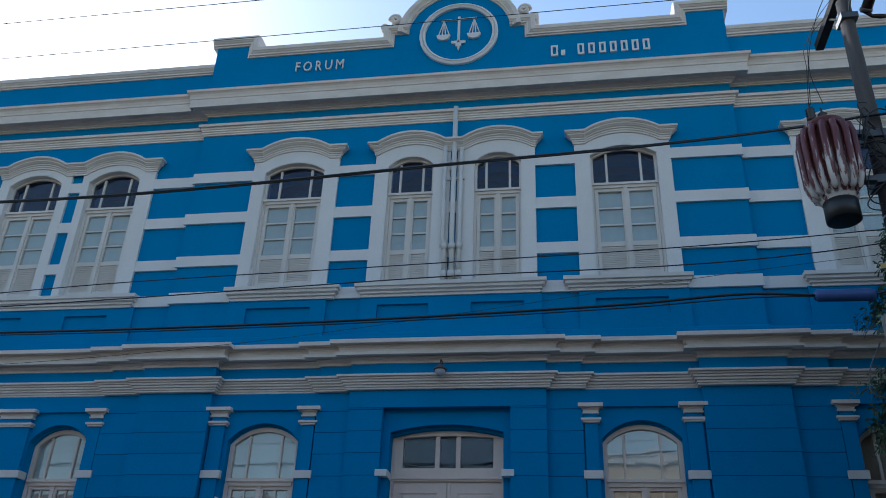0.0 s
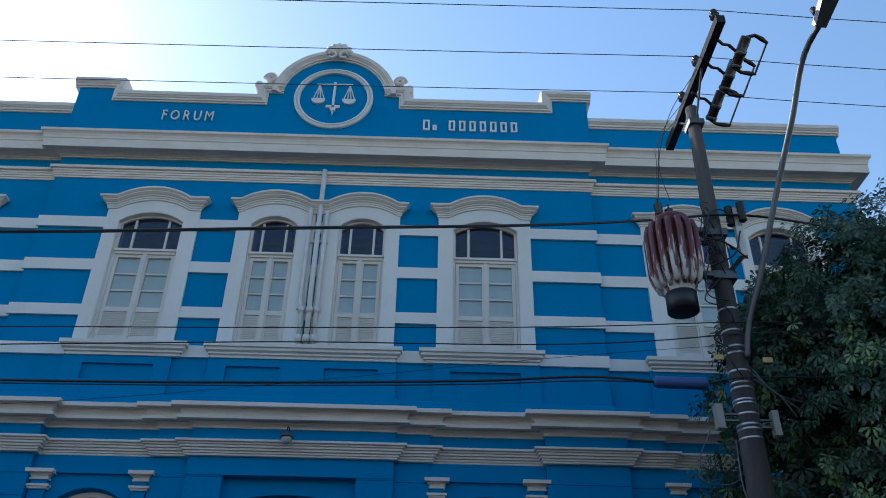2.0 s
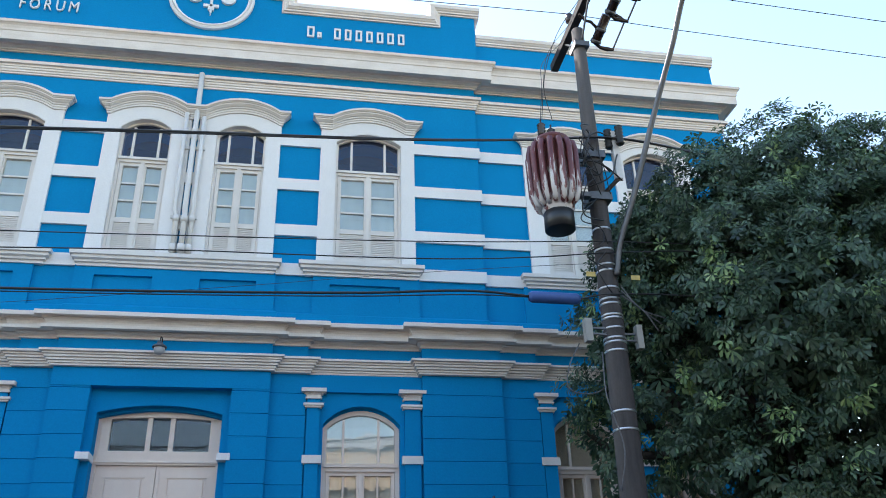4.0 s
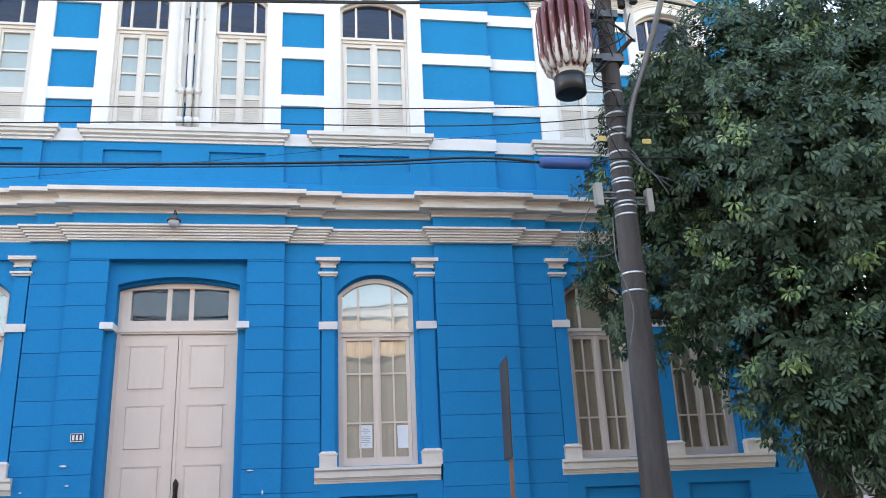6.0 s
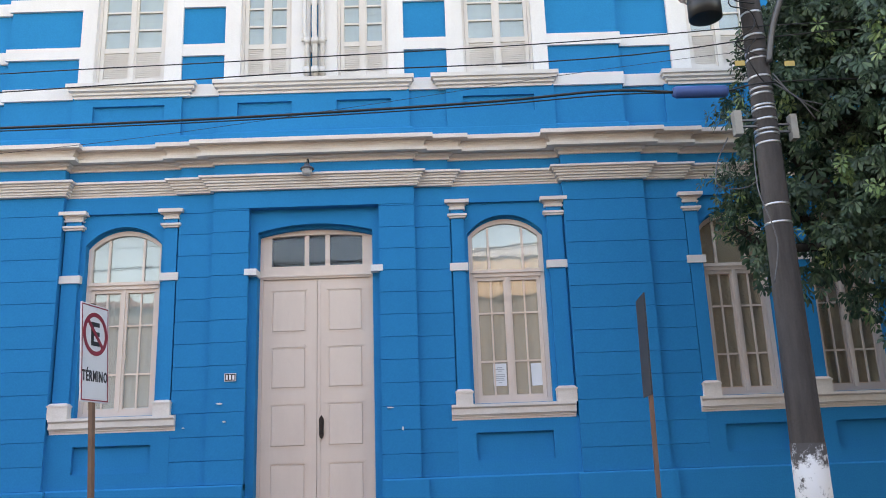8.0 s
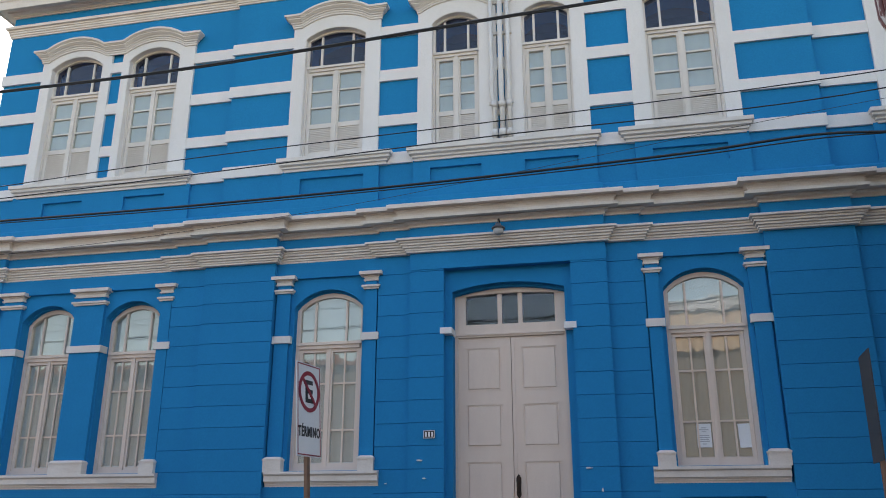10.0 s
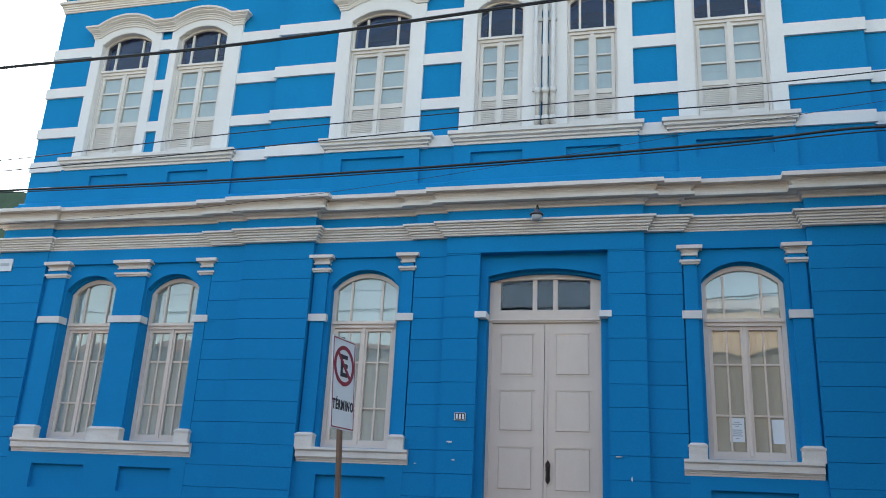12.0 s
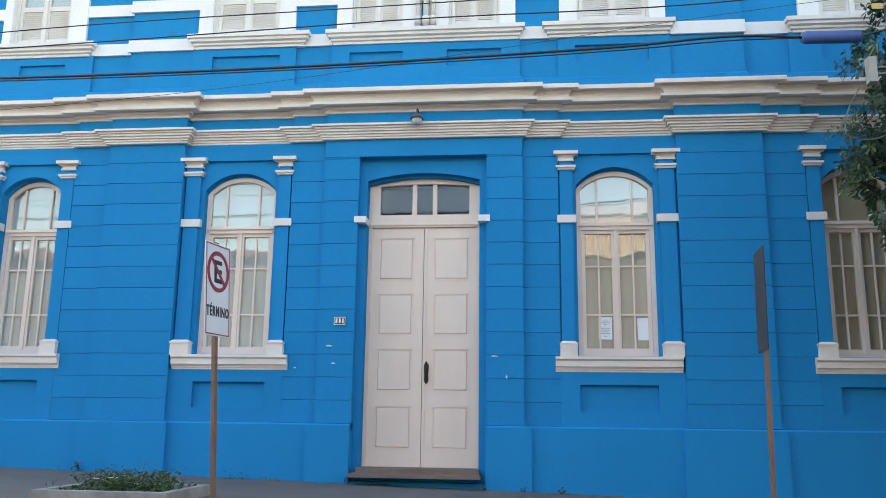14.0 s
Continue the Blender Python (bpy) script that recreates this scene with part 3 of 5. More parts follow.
# ---------------------------------------------------------------- upper window surrounds and bands
def wave_cap(x0, x1, bumps, y, z0=9.175, thick=0.21):
    """The moulded hood over one or two windows: level shoulders and a segment of a circle over each."""
    rise = 0.185

    def line(x):
        z = z0
        for c, w in bumps:
            if abs(x - c) < w:
                r = (w * w + rise * rise) / (2 * rise)
                arc = math.sqrt(r * r - (x - c) ** 2) - (r - rise)
                z = max(z, z0 + arc)
        return z
    bm = bmesh.new()
    k = 96
    prof = [(0.0, 0.0), (0.016, 0.0), (0.020, 0.004), (0.020, 0.034), (0.030, 0.037), (0.032, 0.064), (0.046, 0.072), (0.050, 0.078), (0.052, 0.092), (0.070, 0.100), (0.094, 0.122), (0.100, 0.126),
            (0.102, 0.144), (0.116, 0.148), (0.124, 0.160), (0.140, 0.164), (0.142, 0.196), (0.136, 0.202), (0.0, 0.212)]
    rings = []
    for i in range(k + 1):
        u = i / k
        rings.append([])
        for d, h in prof:
            xa, xb = x0 - d, x1 + d
            x = xa + (xb - xa) * u
            rings[-1].append(bm.verts.new((x, y - d, line(min(max(x, x0), x1)) + h * thick / 0.2)))
    for r0, r1 in zip(rings, rings[1:]):
        for j in range(len(prof)):
            bm.faces.new((r0[j], r1[j], r1[(j + 1) % len(prof)], r0[(j + 1) % len(prof)]))
    for r in (rings[0], rings[-1]):
        back = [bm.verts.new((v.co.x, y + 0.02, v.co.z)) for v in r]
        for j in range(len(r)):
            bm.faces.new((r[j], r[(j + 1) % len(r)], back[(j + 1) % len(r)], back[j]))
    part("hood_mould", bm, WHITE, wall_front, "white moulded hood swelling over the window")
    return line


def surround(a, b, outer_a, outer_b, y, line):
    spring, rise = (CSPRING, CRISE) if y < -0.05 else (USPRING, URISE)
    bm = bmesh.new()
    bm_box(bm, outer_a, a, y - 0.05, y, 6.75, spring)
    bm_box(bm, b, outer_b, y - 0.05, y, 6.75, spring)
    pts = arch(a, b, spring, rise)
    for (xa, za), (xb, zb) in zip(pts, pts[1:]):
        bm_prism(bm, [(xa, za), (xb, zb), (xb, line(xb) + 0.02), (xa, line(xa) + 0.02)], y - 0.05, y)
    for xa, xb in ((outer_a, a), (b, outer_b)):
        cuts = [xa + (xb - xa) * i / 6 for i in range(7)]
        for p, q in zip(cuts, cuts[1:]):
            bm_prism(bm, [(p, spring), (q, spring), (q, line(q) + 0.02), (p, line(p) + 0.02)], y - 0.05, y)
    # reveal lining
    bm_box(bm, a - 0.004, a + 0.012, y - 0.045, 0.16, 6.75, spring)
    bm_box(bm, b - 0.012, b + 0.004, y - 0.045, 0.16, 6.75, spring)
    bm_arch_band(bm, a, b, spring, rise, 0.014, y - 0.045, 0.16)
    part("window_surround", bm, BAND, wall_front, "flat white plaster window surround")


for x0, x1, wins, y in ((-8.40, -5.38, UWIN[0:2], 0.0), (-3.50, -1.98, UWIN[2:3], -0.10), (-1.34, 1.34, UWIN[3:5], -0.10), (1.98, 3.50, UWIN[5:6], -0.10), (5.38, 8.40, UWIN[6:8], 0.0)):
    bumps = [((a + b) / 2, 0.60 if len(wins) == 1 else 0.58) for a, b in wins]
    line = wave_cap(x0, x1, bumps, y - 0.05)
    if len(wins) == 1:
        surround(*wins[0], x0, x1, y, line)
    else:
        m = (x0 + x1) / 2
        gap = 0.11 if abs(m) > 3 else 0.06
        surround(*wins[0], x0, m - gap, y, line)
        surround(*wins[1], m + gap, x1, y, line)
        for z0, z1 in ((8.82, 9.02), (8.00, 8.20), (7.19, 7.38)):
            wall_part("wall_band", (m - gap, m + gap, y - 0.045, y, z0, z1), BAND, "flat white plaster band")
for z0, z1 in ((8.82, 9.02), (8.00, 8.20), (7.19, 7.38), (6.53, 6.72)):
    for a, b, y in ((1.34, 1.98, -0.10), (3.50, 4.61, -0.10), (4.61, 5.38, 0.0), (8.40, HUP + 0.02, 0.0)):
        for s in (-1, 1):
            p, q = sorted((s * a, s * b))
            wall_part("wall_band", (p, q, y - 0.04, y, z0, z1), BAND, "flat white plaster band", 0.005)

# ---------------------------------------------------------------- parapet
PY = -0.12
parapet = structure(box_part("parapet", (-4.66, 4.66, PY, 0.3, 10.6, 11.66), BLUE), "blue plaster parapet with a raised round pediment", "parapet")
PC, PR = 11.80, 0.95          # centre and inner radius of the round pediment
bm = bmesh.new()
bm_prism(bm, [(-1.26, 11.66), (1.26, 11.66), (1.26, 11.93), (1.0, 11.93)] + [(1.0 * math.cos(t), PC + 1.0 * math.sin(t)) for t in (math.pi * (0.06 + 0.88 * i / 24) for i in range(25))] + [(-1.0, 11.93), (-1.26, 11.93)], PY, 0.3)
part("round_pediment", bm, BLUE, parapet)
for s in (-1, 1):
    a, b = sorted((s * 3.98, s * 4.66))
    box_part("parapet_pier", (a, b, PY, 0.3, 11.66, 11.97), BLUE, parapet)
    a, b = sorted((s * 4.66, s * HUP))
    box_part("parapet_wing", (a, b, PY + 0.10, 0.3, 10.6, 11.38), BLUE, parapet)
COPE = [(0.0, 0.0), (0.022, 0.0), (0.026, 0.004), (0.026, 0.030), (0.050, 0.034), (0.052, 0.070), (0.066, 0.078), (0.085, 0.105), (0.098, 0.112), (0.100, 0.185), (0.092, 0.192), (0.0, 0.21)]


def bm_cope(bm, path, y, sign=1):
    """Sweep the coping's profile along a stepped line [(x, z)] in the parapet's face, mitred; it grows to the right hand's side."""
    prof = [(-0.40, 0.0)] + COPE + [(-0.40, 0.21)]
    rings = []
    for i, q in enumerate(path):
        ns = []
        for a, b in ((i - 1, i), (i, i + 1)):
            if 0 <= a and b < len(path):
                d = (Vector(path[b]) - Vector(path[a])).normalized()
                ns.append(Vector((d.y, -d.x)))
        off = ns[0] if len(ns) == 1 or (ns[0] - ns[1]).length < 1e-4 else ns[0] + ns[1]
        rings.append([bm.verts.new((sign * (q[0] + off.x * h), y - d, q[1] + off.y * h)) for d, h in prof])
    for r0, r1 in zip(rings, rings[1:]):
        for j in range(len(prof)):
            bm.faces.new((r0[j], r1[j], r1[(j + 1) % len(prof)], r0[(j + 1) % len(prof)]))
    bm.faces.new(rings[0])
    bm.faces.new(rings[-1][::-1])


for s in (-1, 1):
    # one stepped run: shoulder, down, level, up to the pier, and over it
    bm = bmesh.new()
    bm_cope(bm, [(4.74, 11.885), (4.02, 11.885), (4.02, 11.590), (1.20, 11.590), (1.20, 11.875), (0.93, 11.875)], PY, s)
    part("coping", bm, MOULD, parapet, "cream moulded stepped coping")
    bm = bmesh.new()
    bm_cope(bm, [(HUP + 0.06, 11.335), (4.67, 11.335)], PY + 0.10, s)
    part("coping", bm, MOULD, parapet, "cream moulded coping")
    # rounded outer end of the shoulder, and the scroll above it
    bm = bmesh.new()
    bm_prism(bm, [(s * 1.385 + 0.075 * math.cos(t), 12.02 + 0.085 * math.sin(t)) for t in (2 * math.pi * i / 16 for i in range(16))], PY - 0.095, 0.2)
    part("shoulder_end", bm, MOULD, parapet, "cream rounded plaster end", smooth=False, bevel=0.012)
    bm = bmesh.new()
    spiral = []
    for i in range(26):
        t = i / 25 * 3.2 * math.pi
        r = 0.105 * (1 - i / 30)
        spiral.append((s * (1.20 + r * math.cos(t)), PY - 0.03, 12.24 + r * math.sin(t)))
    bm_tube(bm, spiral, 0.045, 8)
    bm_box(bm, *sorted((s * 1.12, s * 1.27)), PY, 0.15, 12.05, 12.26)
    part("scroll", bm, MOULD, parapet, "cream plaster scroll", smooth=True)
# arched coping
bm = bmesh.new()
rings = []
for i in range(49):
    t = math.pi * (0.025 + 0.95 * i / 48)
    rings.append([bm.verts.new(((PR + h) * math.cos(t), PY - d - 0.003, PC + (PR + h) * math.sin(t))) for d, h in [(-0.35, 0.0)] + COPE + [(-0.35, 0.21)]])
for r0, r1 in zip(rings, rings[1:]):
    for j in range(len(r0)):
        bm.faces.new((r0[j], r1[j], r1[(j + 1) % len(r0)], r0[(j + 1) % len(r0)]))
bm.faces.new(rings[0])
bm.faces.new(rings[-1][::-1])
part("arched_coping", bm, MOULD, parapet, "cream arched coping")
# shell on the crown
shell = bmesh.new()
for i in range(7):
    t = radians(-75 + 25 * i)
    tip = (0.27 * math.sin(t), PY - 0.06, 12.86 + 0.28 * math.cos(t) * 1.0)
    mid = (0.16 * math.sin(t), PY - 0.12, 12.86 + 0.17 * math.cos(t))
    bm_tube(shell, [(0, PY - 0.08, 12.82), mid, tip], [0.025, 0.065, 0.045], 8)
for s in (-1, 1):
    bm_tube(shell, [(s * (0.11 + 0.07 * math.cos(a)), PY - 0.13, 12.80 + 0.07 * math.sin(a)) for a in (i * 0.55 for i in range(11))], 0.03, 6)
part("shell_ornament", shell, MOULD, parapet, "cream plaster shell with two volutes", smooth=True)


# medallion with scales and sword
def ring(bm, cx, cz, r, profile, y, k=48):
    rs = []
    for i in range(k):
        t = 2 * math.pi * i / k
        rs.append([bm.verts.new((cx + (r + h) * math.cos(t), y - d, cz + (r + h) * math.sin(t))) for d, h in profile])
    for i in range(k):
        r0, r1 = rs[i], rs[(i + 1) % k]
        for j in range(len(profile)):
            bm.faces.new((r0[j], r1[j], r1[(j + 1) % len(profile)], r0[(j + 1) % len(profile)]))


medal = new("medallion")
tagged(medal, "round white plaster medallion with scales and sword on blue", "medallion")
bm = bmesh.new()
ring(bm, 0.0, 11.785, 0.665, [(0.0, -0.045), (0.05, -0.045), (0.07, -0.01), (0.045, 0.005), (0.07, 0.02), (0.05, 0.06), (0.0, 0.06)], PY)
part("ring", bm, BAND, medal, "white moulded ring")
bm = bmesh.new()
bm_box(bm, -0.022, 0.022, PY - 0.035, PY, 11.475, 12.195)
bm_prism(bm, [(-0.022, 11.475), (0.0, 11.375), (0.022, 11.475)], PY - 0.035, PY)
bm_box(bm, -0.13, 0.13, PY - 0.035, PY, 11.555, 11.615)
bm_box(bm, -0.05, 0.05, PY - 0.04, PY, 11.485, 11.565)
part("sword", bm, BAND, medal, "white sword in relief")
bm = bmesh.new()
bm_prism(bm, [(-0.33, 12.115), (0.33, 12.135), (0.33, 12.160), (-0.33, 12.140)], PY - 0.03, PY)
part("beam", bm, BAND, medal)
for s in (-1, 1):
    bm = bmesh.new()
    for dx in (-0.1, -0.03, 0.04, 0.11):
        bm_tube(bm, [(s * 0.28, PY - 0.015, 12.125), (s * 0.28 + dx, PY - 0.015, 11.755)], 0.011, 5)
    bm_prism(bm, [(s * 0.28 + 0.125 * math.cos(t), 11.765 + 0.12 * math.sin(t)) for t in (math.pi + math.pi * i / 12 for i in range(13))], PY - 0.05, PY)
    part("scale_pan", bm, BAND, medal, "white scale pan on strings")


def text_object(name, body, size, x, y, z, mat, parent=None, extrude=0.012, rot=0.0, width=None, stretch=1.0, spacing=1.2, bold=0.0):
    cu = bpy.data.curves.new(name, "FONT")
    cu.body, cu.size, cu.extrude, cu.align_x, cu.align_y = body, size, extrude, "CENTER", "CENTER"
    cu.resolution_u, cu.space_character, cu.offset = 2, spacing, bold
    tmp = new("tmp_" + name, cu)
    me = bpy.data.meshes.new_from_object(tmp.evaluated_get(bpy.context.evaluated_depsgraph_get()))
    bpy.data.objects.remove(tmp)
    me.name = name
    xs = [v.co.x for v in me.vertices]
    k = (width / (max(xs) - min(xs))) if width else 1.0
    m = pose(x, y, z, 90, 0, rot) @ Matrix.Diagonal((k, stretch, 1, 1))
    me.transform(m)
    me.materials.clear()
    me.materials.append(mat)
    ob = new(name, me)
    ob.parent = parent
    return ob


lettering = tagged(text_object("lettering", "FORUM", 0.32, -2.575, PY - 0.02, 11.262, BAND, None, 0.015, width=0.91, spacing=1.45), "raised white capital lettering on the blue parapet", "lettering")
# name kept as plain raised bars
bars = new("lettering")
tagged(bars, "raised white plaster lettering shown as plain bars", "lettering")
for x, w, h in [(1.72, 0.125, 0.235), (1.87, 0.075, 0.12)] + [(2.18 + 0.187 * i, 0.115, 0.235) for i in range(7)]:
    bm = bmesh.new()
    bm_box(bm, x - w / 2, x - w / 2 + 0.034, PY - 0.03, PY, 11.10, 11.10 + h)
    bm_box(bm, x + w / 2 - 0.034, x + w / 2, PY - 0.03, PY, 11.10, 11.10 + h)
    bm_box(bm, x - w / 2 + 0.034, x + w / 2 - 0.034, PY - 0.03, PY, 11.10 + h - 0.036, 11.10 + h)
    bm_box(bm, x - w / 2 + 0.034, x + w / 2 - 0.034, PY - 0.03, PY, 11.10, 11.136)
    part("bar", bm, BAND, bars)

# ---------------------------------------------------------------- roof, sides and back of the building
bm = bmesh.new()
bm_box(bm, -HUP, -HUP + 0.4, BACK, 14.0, -0.5, 10.9)
wall_left = structure(part("wall_left", bm, BLUE), "blue painted side wall of the building", "wall")
bm = bmesh.new()
bm_box(bm, HUP - 0.4, HUP, BACK, 14.0, -0.5, 10.9)
structure(part("wall_right", bm, BLUE), "blue painted side wall of the building", "wall")
bm = bmesh.new()
bm_box(bm, -HUP + 0.4, HUP - 0.4, 13.6, 14.0, -0.5, 10.9)
structure(part("wall_back", bm, BLUE), "blue painted back wall of the building", "wall")
bm = bmesh.new()
bm_prism(bm, [(-HUP + 0.1, 10.72), (HUP - 0.1, 10.72), (HUP - 4, 11.6), (-HUP + 4, 11.6)], 0.45, 13.9)
structure(part("roof", bm, ROOFTILE), "low clay tiled roof behind the parapet", "roof")
# added floor and inner wall; the rooms' shade is put into their colour
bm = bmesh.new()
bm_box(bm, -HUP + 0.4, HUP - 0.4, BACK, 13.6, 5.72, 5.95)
structure(part("floor_slab", bm, DARK), "added floor between the storeys, near-black in place of room shade", "floor")
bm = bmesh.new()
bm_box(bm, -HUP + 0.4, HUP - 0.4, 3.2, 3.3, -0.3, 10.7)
structure(part("wall_inner", bm, DARK), "added near-black inner wall standing in for unlit rooms behind the panes", "wall")


# ---------------------------------------------------------------- windows
def bars_frame(bm, x0, x1, z0, z1, w, y0, y1):
    bm_box(bm, x0, x0 + w, y0, y1, z0, z1)
    bm_box(bm, x1 - w, x1, y0, y1, z0, z1)
    bm_box(bm, x0 + w, x1 - w, y0, y1, z0, z0 + w)
    bm_box(bm, x0 + w, x1 - w, y0, y1, z1 - w, z1)


def pane(x0, x1, z0, z1, y, parent):
    bm = bmesh.new()
    bm_box(bm, x0, x1, y, y + 0.004, z0, z1)
    ob = part("pane", bm, GLASS, parent)
    ob.visible_shadow = False
    return ob


def cloth(x0, x1, z0, z1, y, mat, parent, label, folds=9, depth=0.012, name="curtain"):
    bm = bmesh.new()
    k = folds * 4
    top, bot = [], []
    for i in range(k + 1):
        x = x0 + (x1 - x0) * i / k
        d = depth * math.sin(i * 2 * math.pi / 4 + 0.7 * math.sin(i * 1.7))
        bot.append(bm.verts.new((x, y + d * 1.3, z0)))
        top.append(bm.verts.new((x, y + d, z1)))
    for i in range(k):
        bm.faces.new((bot[i], bot[i + 1], top[i + 1], top[i]))
    return part(name, bm, mat, parent, label, smooth=True)


def lower_window(number, a, b, blind, blind_label, fan, y0=0.12):
    w = structure(new("window_%d" % number), "tall arched cream casement window with small panes", "window")
    y1 = y0 + 0.07
    bm = bmesh.new()
    fw = 0.065
    bm_box(bm, a, a + fw, y0, y1 + 0.05, GSILL, GSPRING)
    bm_box(bm, b - fw, b, y0, y1 + 0.05, GSILL, GSPRING)
    bm_box(bm, a + fw, b - fw, y0, y1 + 0.05, GSILL, GSILL + 0.06)
    bm_arch_band(bm, a, b, GSPRING, GRISE, fw, y0, y1 + 0.05)
    part("window_frame", bm, JOINERY, w)
    bm = bmesh.new()
    bm_box(bm, a + fw, b - fw, y0 - 0.02, y1 + 0.05, 3.70, 3.80)
    bm_box(bm, a + fw - 0.03, b - fw + 0.03, y0 - 0.045, y0 - 0.02, 3.755, 3.80)
    part("transom", bm, JOINERY, w)
    # fanlight
    ia, ib = a + fw, b - fw
    q = (ib - ia)
    xs = [ia, ia + 0.24 * q, ia + 0.76 * q, ib]
    for x in xs[1:3]:
        bm = bmesh.new()
        bm_box(bm, x - 0.016, x + 0.016, y0 + 0.012, y1, 3.80, GSPRING + GRISE * (0.62) - 0.03)
        part("muntin", bm, JOINERY, w)
    for x0, x1 in zip(xs, xs[1:]):
        bm = bmesh.new()
        arched_pane(bm, x0, x1, 3.80, ia, ib, GSPRING, GRISE - fw, y0 + 0.035)
        p = part("pane", bm, GLASS, w)
        p.visible_shadow = False
    bm = bmesh.new()
    arched_pane(bm, ia, ib, 3.80, ia, ib, GSPRING, GRISE - fw, y0 + 0.075)
    part("fanlight_blind", bm, fan, w, "pale cloth behind the fanlight")
    # two casements
    m = (a + b) / 2
    z0, z1 = GSILL + 0.06, 3.70
    for la, lb in ((ia, m), (m, ib)):
        leaf = bmesh.new()
        s = 0.05
        bars_frame(leaf, la + 0.004, lb - 0.004, z0, z1, s, y0 + 0.01, y0 + 0.05)
        leaf = part("casement", leaf, JOINERY, w)
        h = z1 - z0 - 2 * s
        zr = [z0 + s, z0 + s + 0.29 * h, z0 + s + 0.71 * h, z1 - s]
        cx = (la + lb) / 2
        bm = bmesh.new()
        bm_box(bm, cx - 0.012, cx + 0.012, y0 + 0.022, y0 + 0.048, zr[0], zr[3])
        for z in zr[1:3]:
            bm_box(bm, la + s, cx - 0.013, y0 + 0.025, y0 + 0.046, z - 0.012, z + 0.012)
            bm_box(bm, cx + 0.013, lb - s, y0 + 0.025, y0 + 0.046, z - 0.012, z + 0.012)
        part("glazing_bar", bm, JOINERY, leaf)
        for xa, xb in ((la + s, cx - 0.013), (cx + 0.013, lb - s)):
            for za, zb in zip(zr, zr[1:]):
                pane(xa, xb, za + 0.013, zb - 0.013, y0 + 0.04, leaf)
    bm = bmesh.new()
    bm_box(bm, m - 0.022, m + 0.022, y0 - 0.012, y0 + 0.012, z0, z1)
    part("meeting_strip", bm, JOINERY, w)
    cloth(ia, ib, z0, z1, y0 + 0.064, blind, w, blind_label, 8, 0.006)
    return w


BEIGE = surface("beige_blind_cloth", (0.72, 0.59, 0.49), (0.60, 0.48, 0.39), 0.9, 1.5, 120, 0.1, 0.6, streak=0.2)
BL = {"b": (BEIGE, "beige cloth blind"), "c": (CURTAIN, "pale cream cloth blind"), "t": (TANBLIND, "tan cloth blind"), "g": (GREYBLIND, "greyish white cloth blind")}
for i, ((a, b), kind) in enumerate(zip(GWIN, "cccbtt")):
    lower_window(i + 1, a, b, *BL[kind], TANBLIND if kind == "t" else WHITEBLIND, 0.12 if abs(a) < 4 else 0.17)


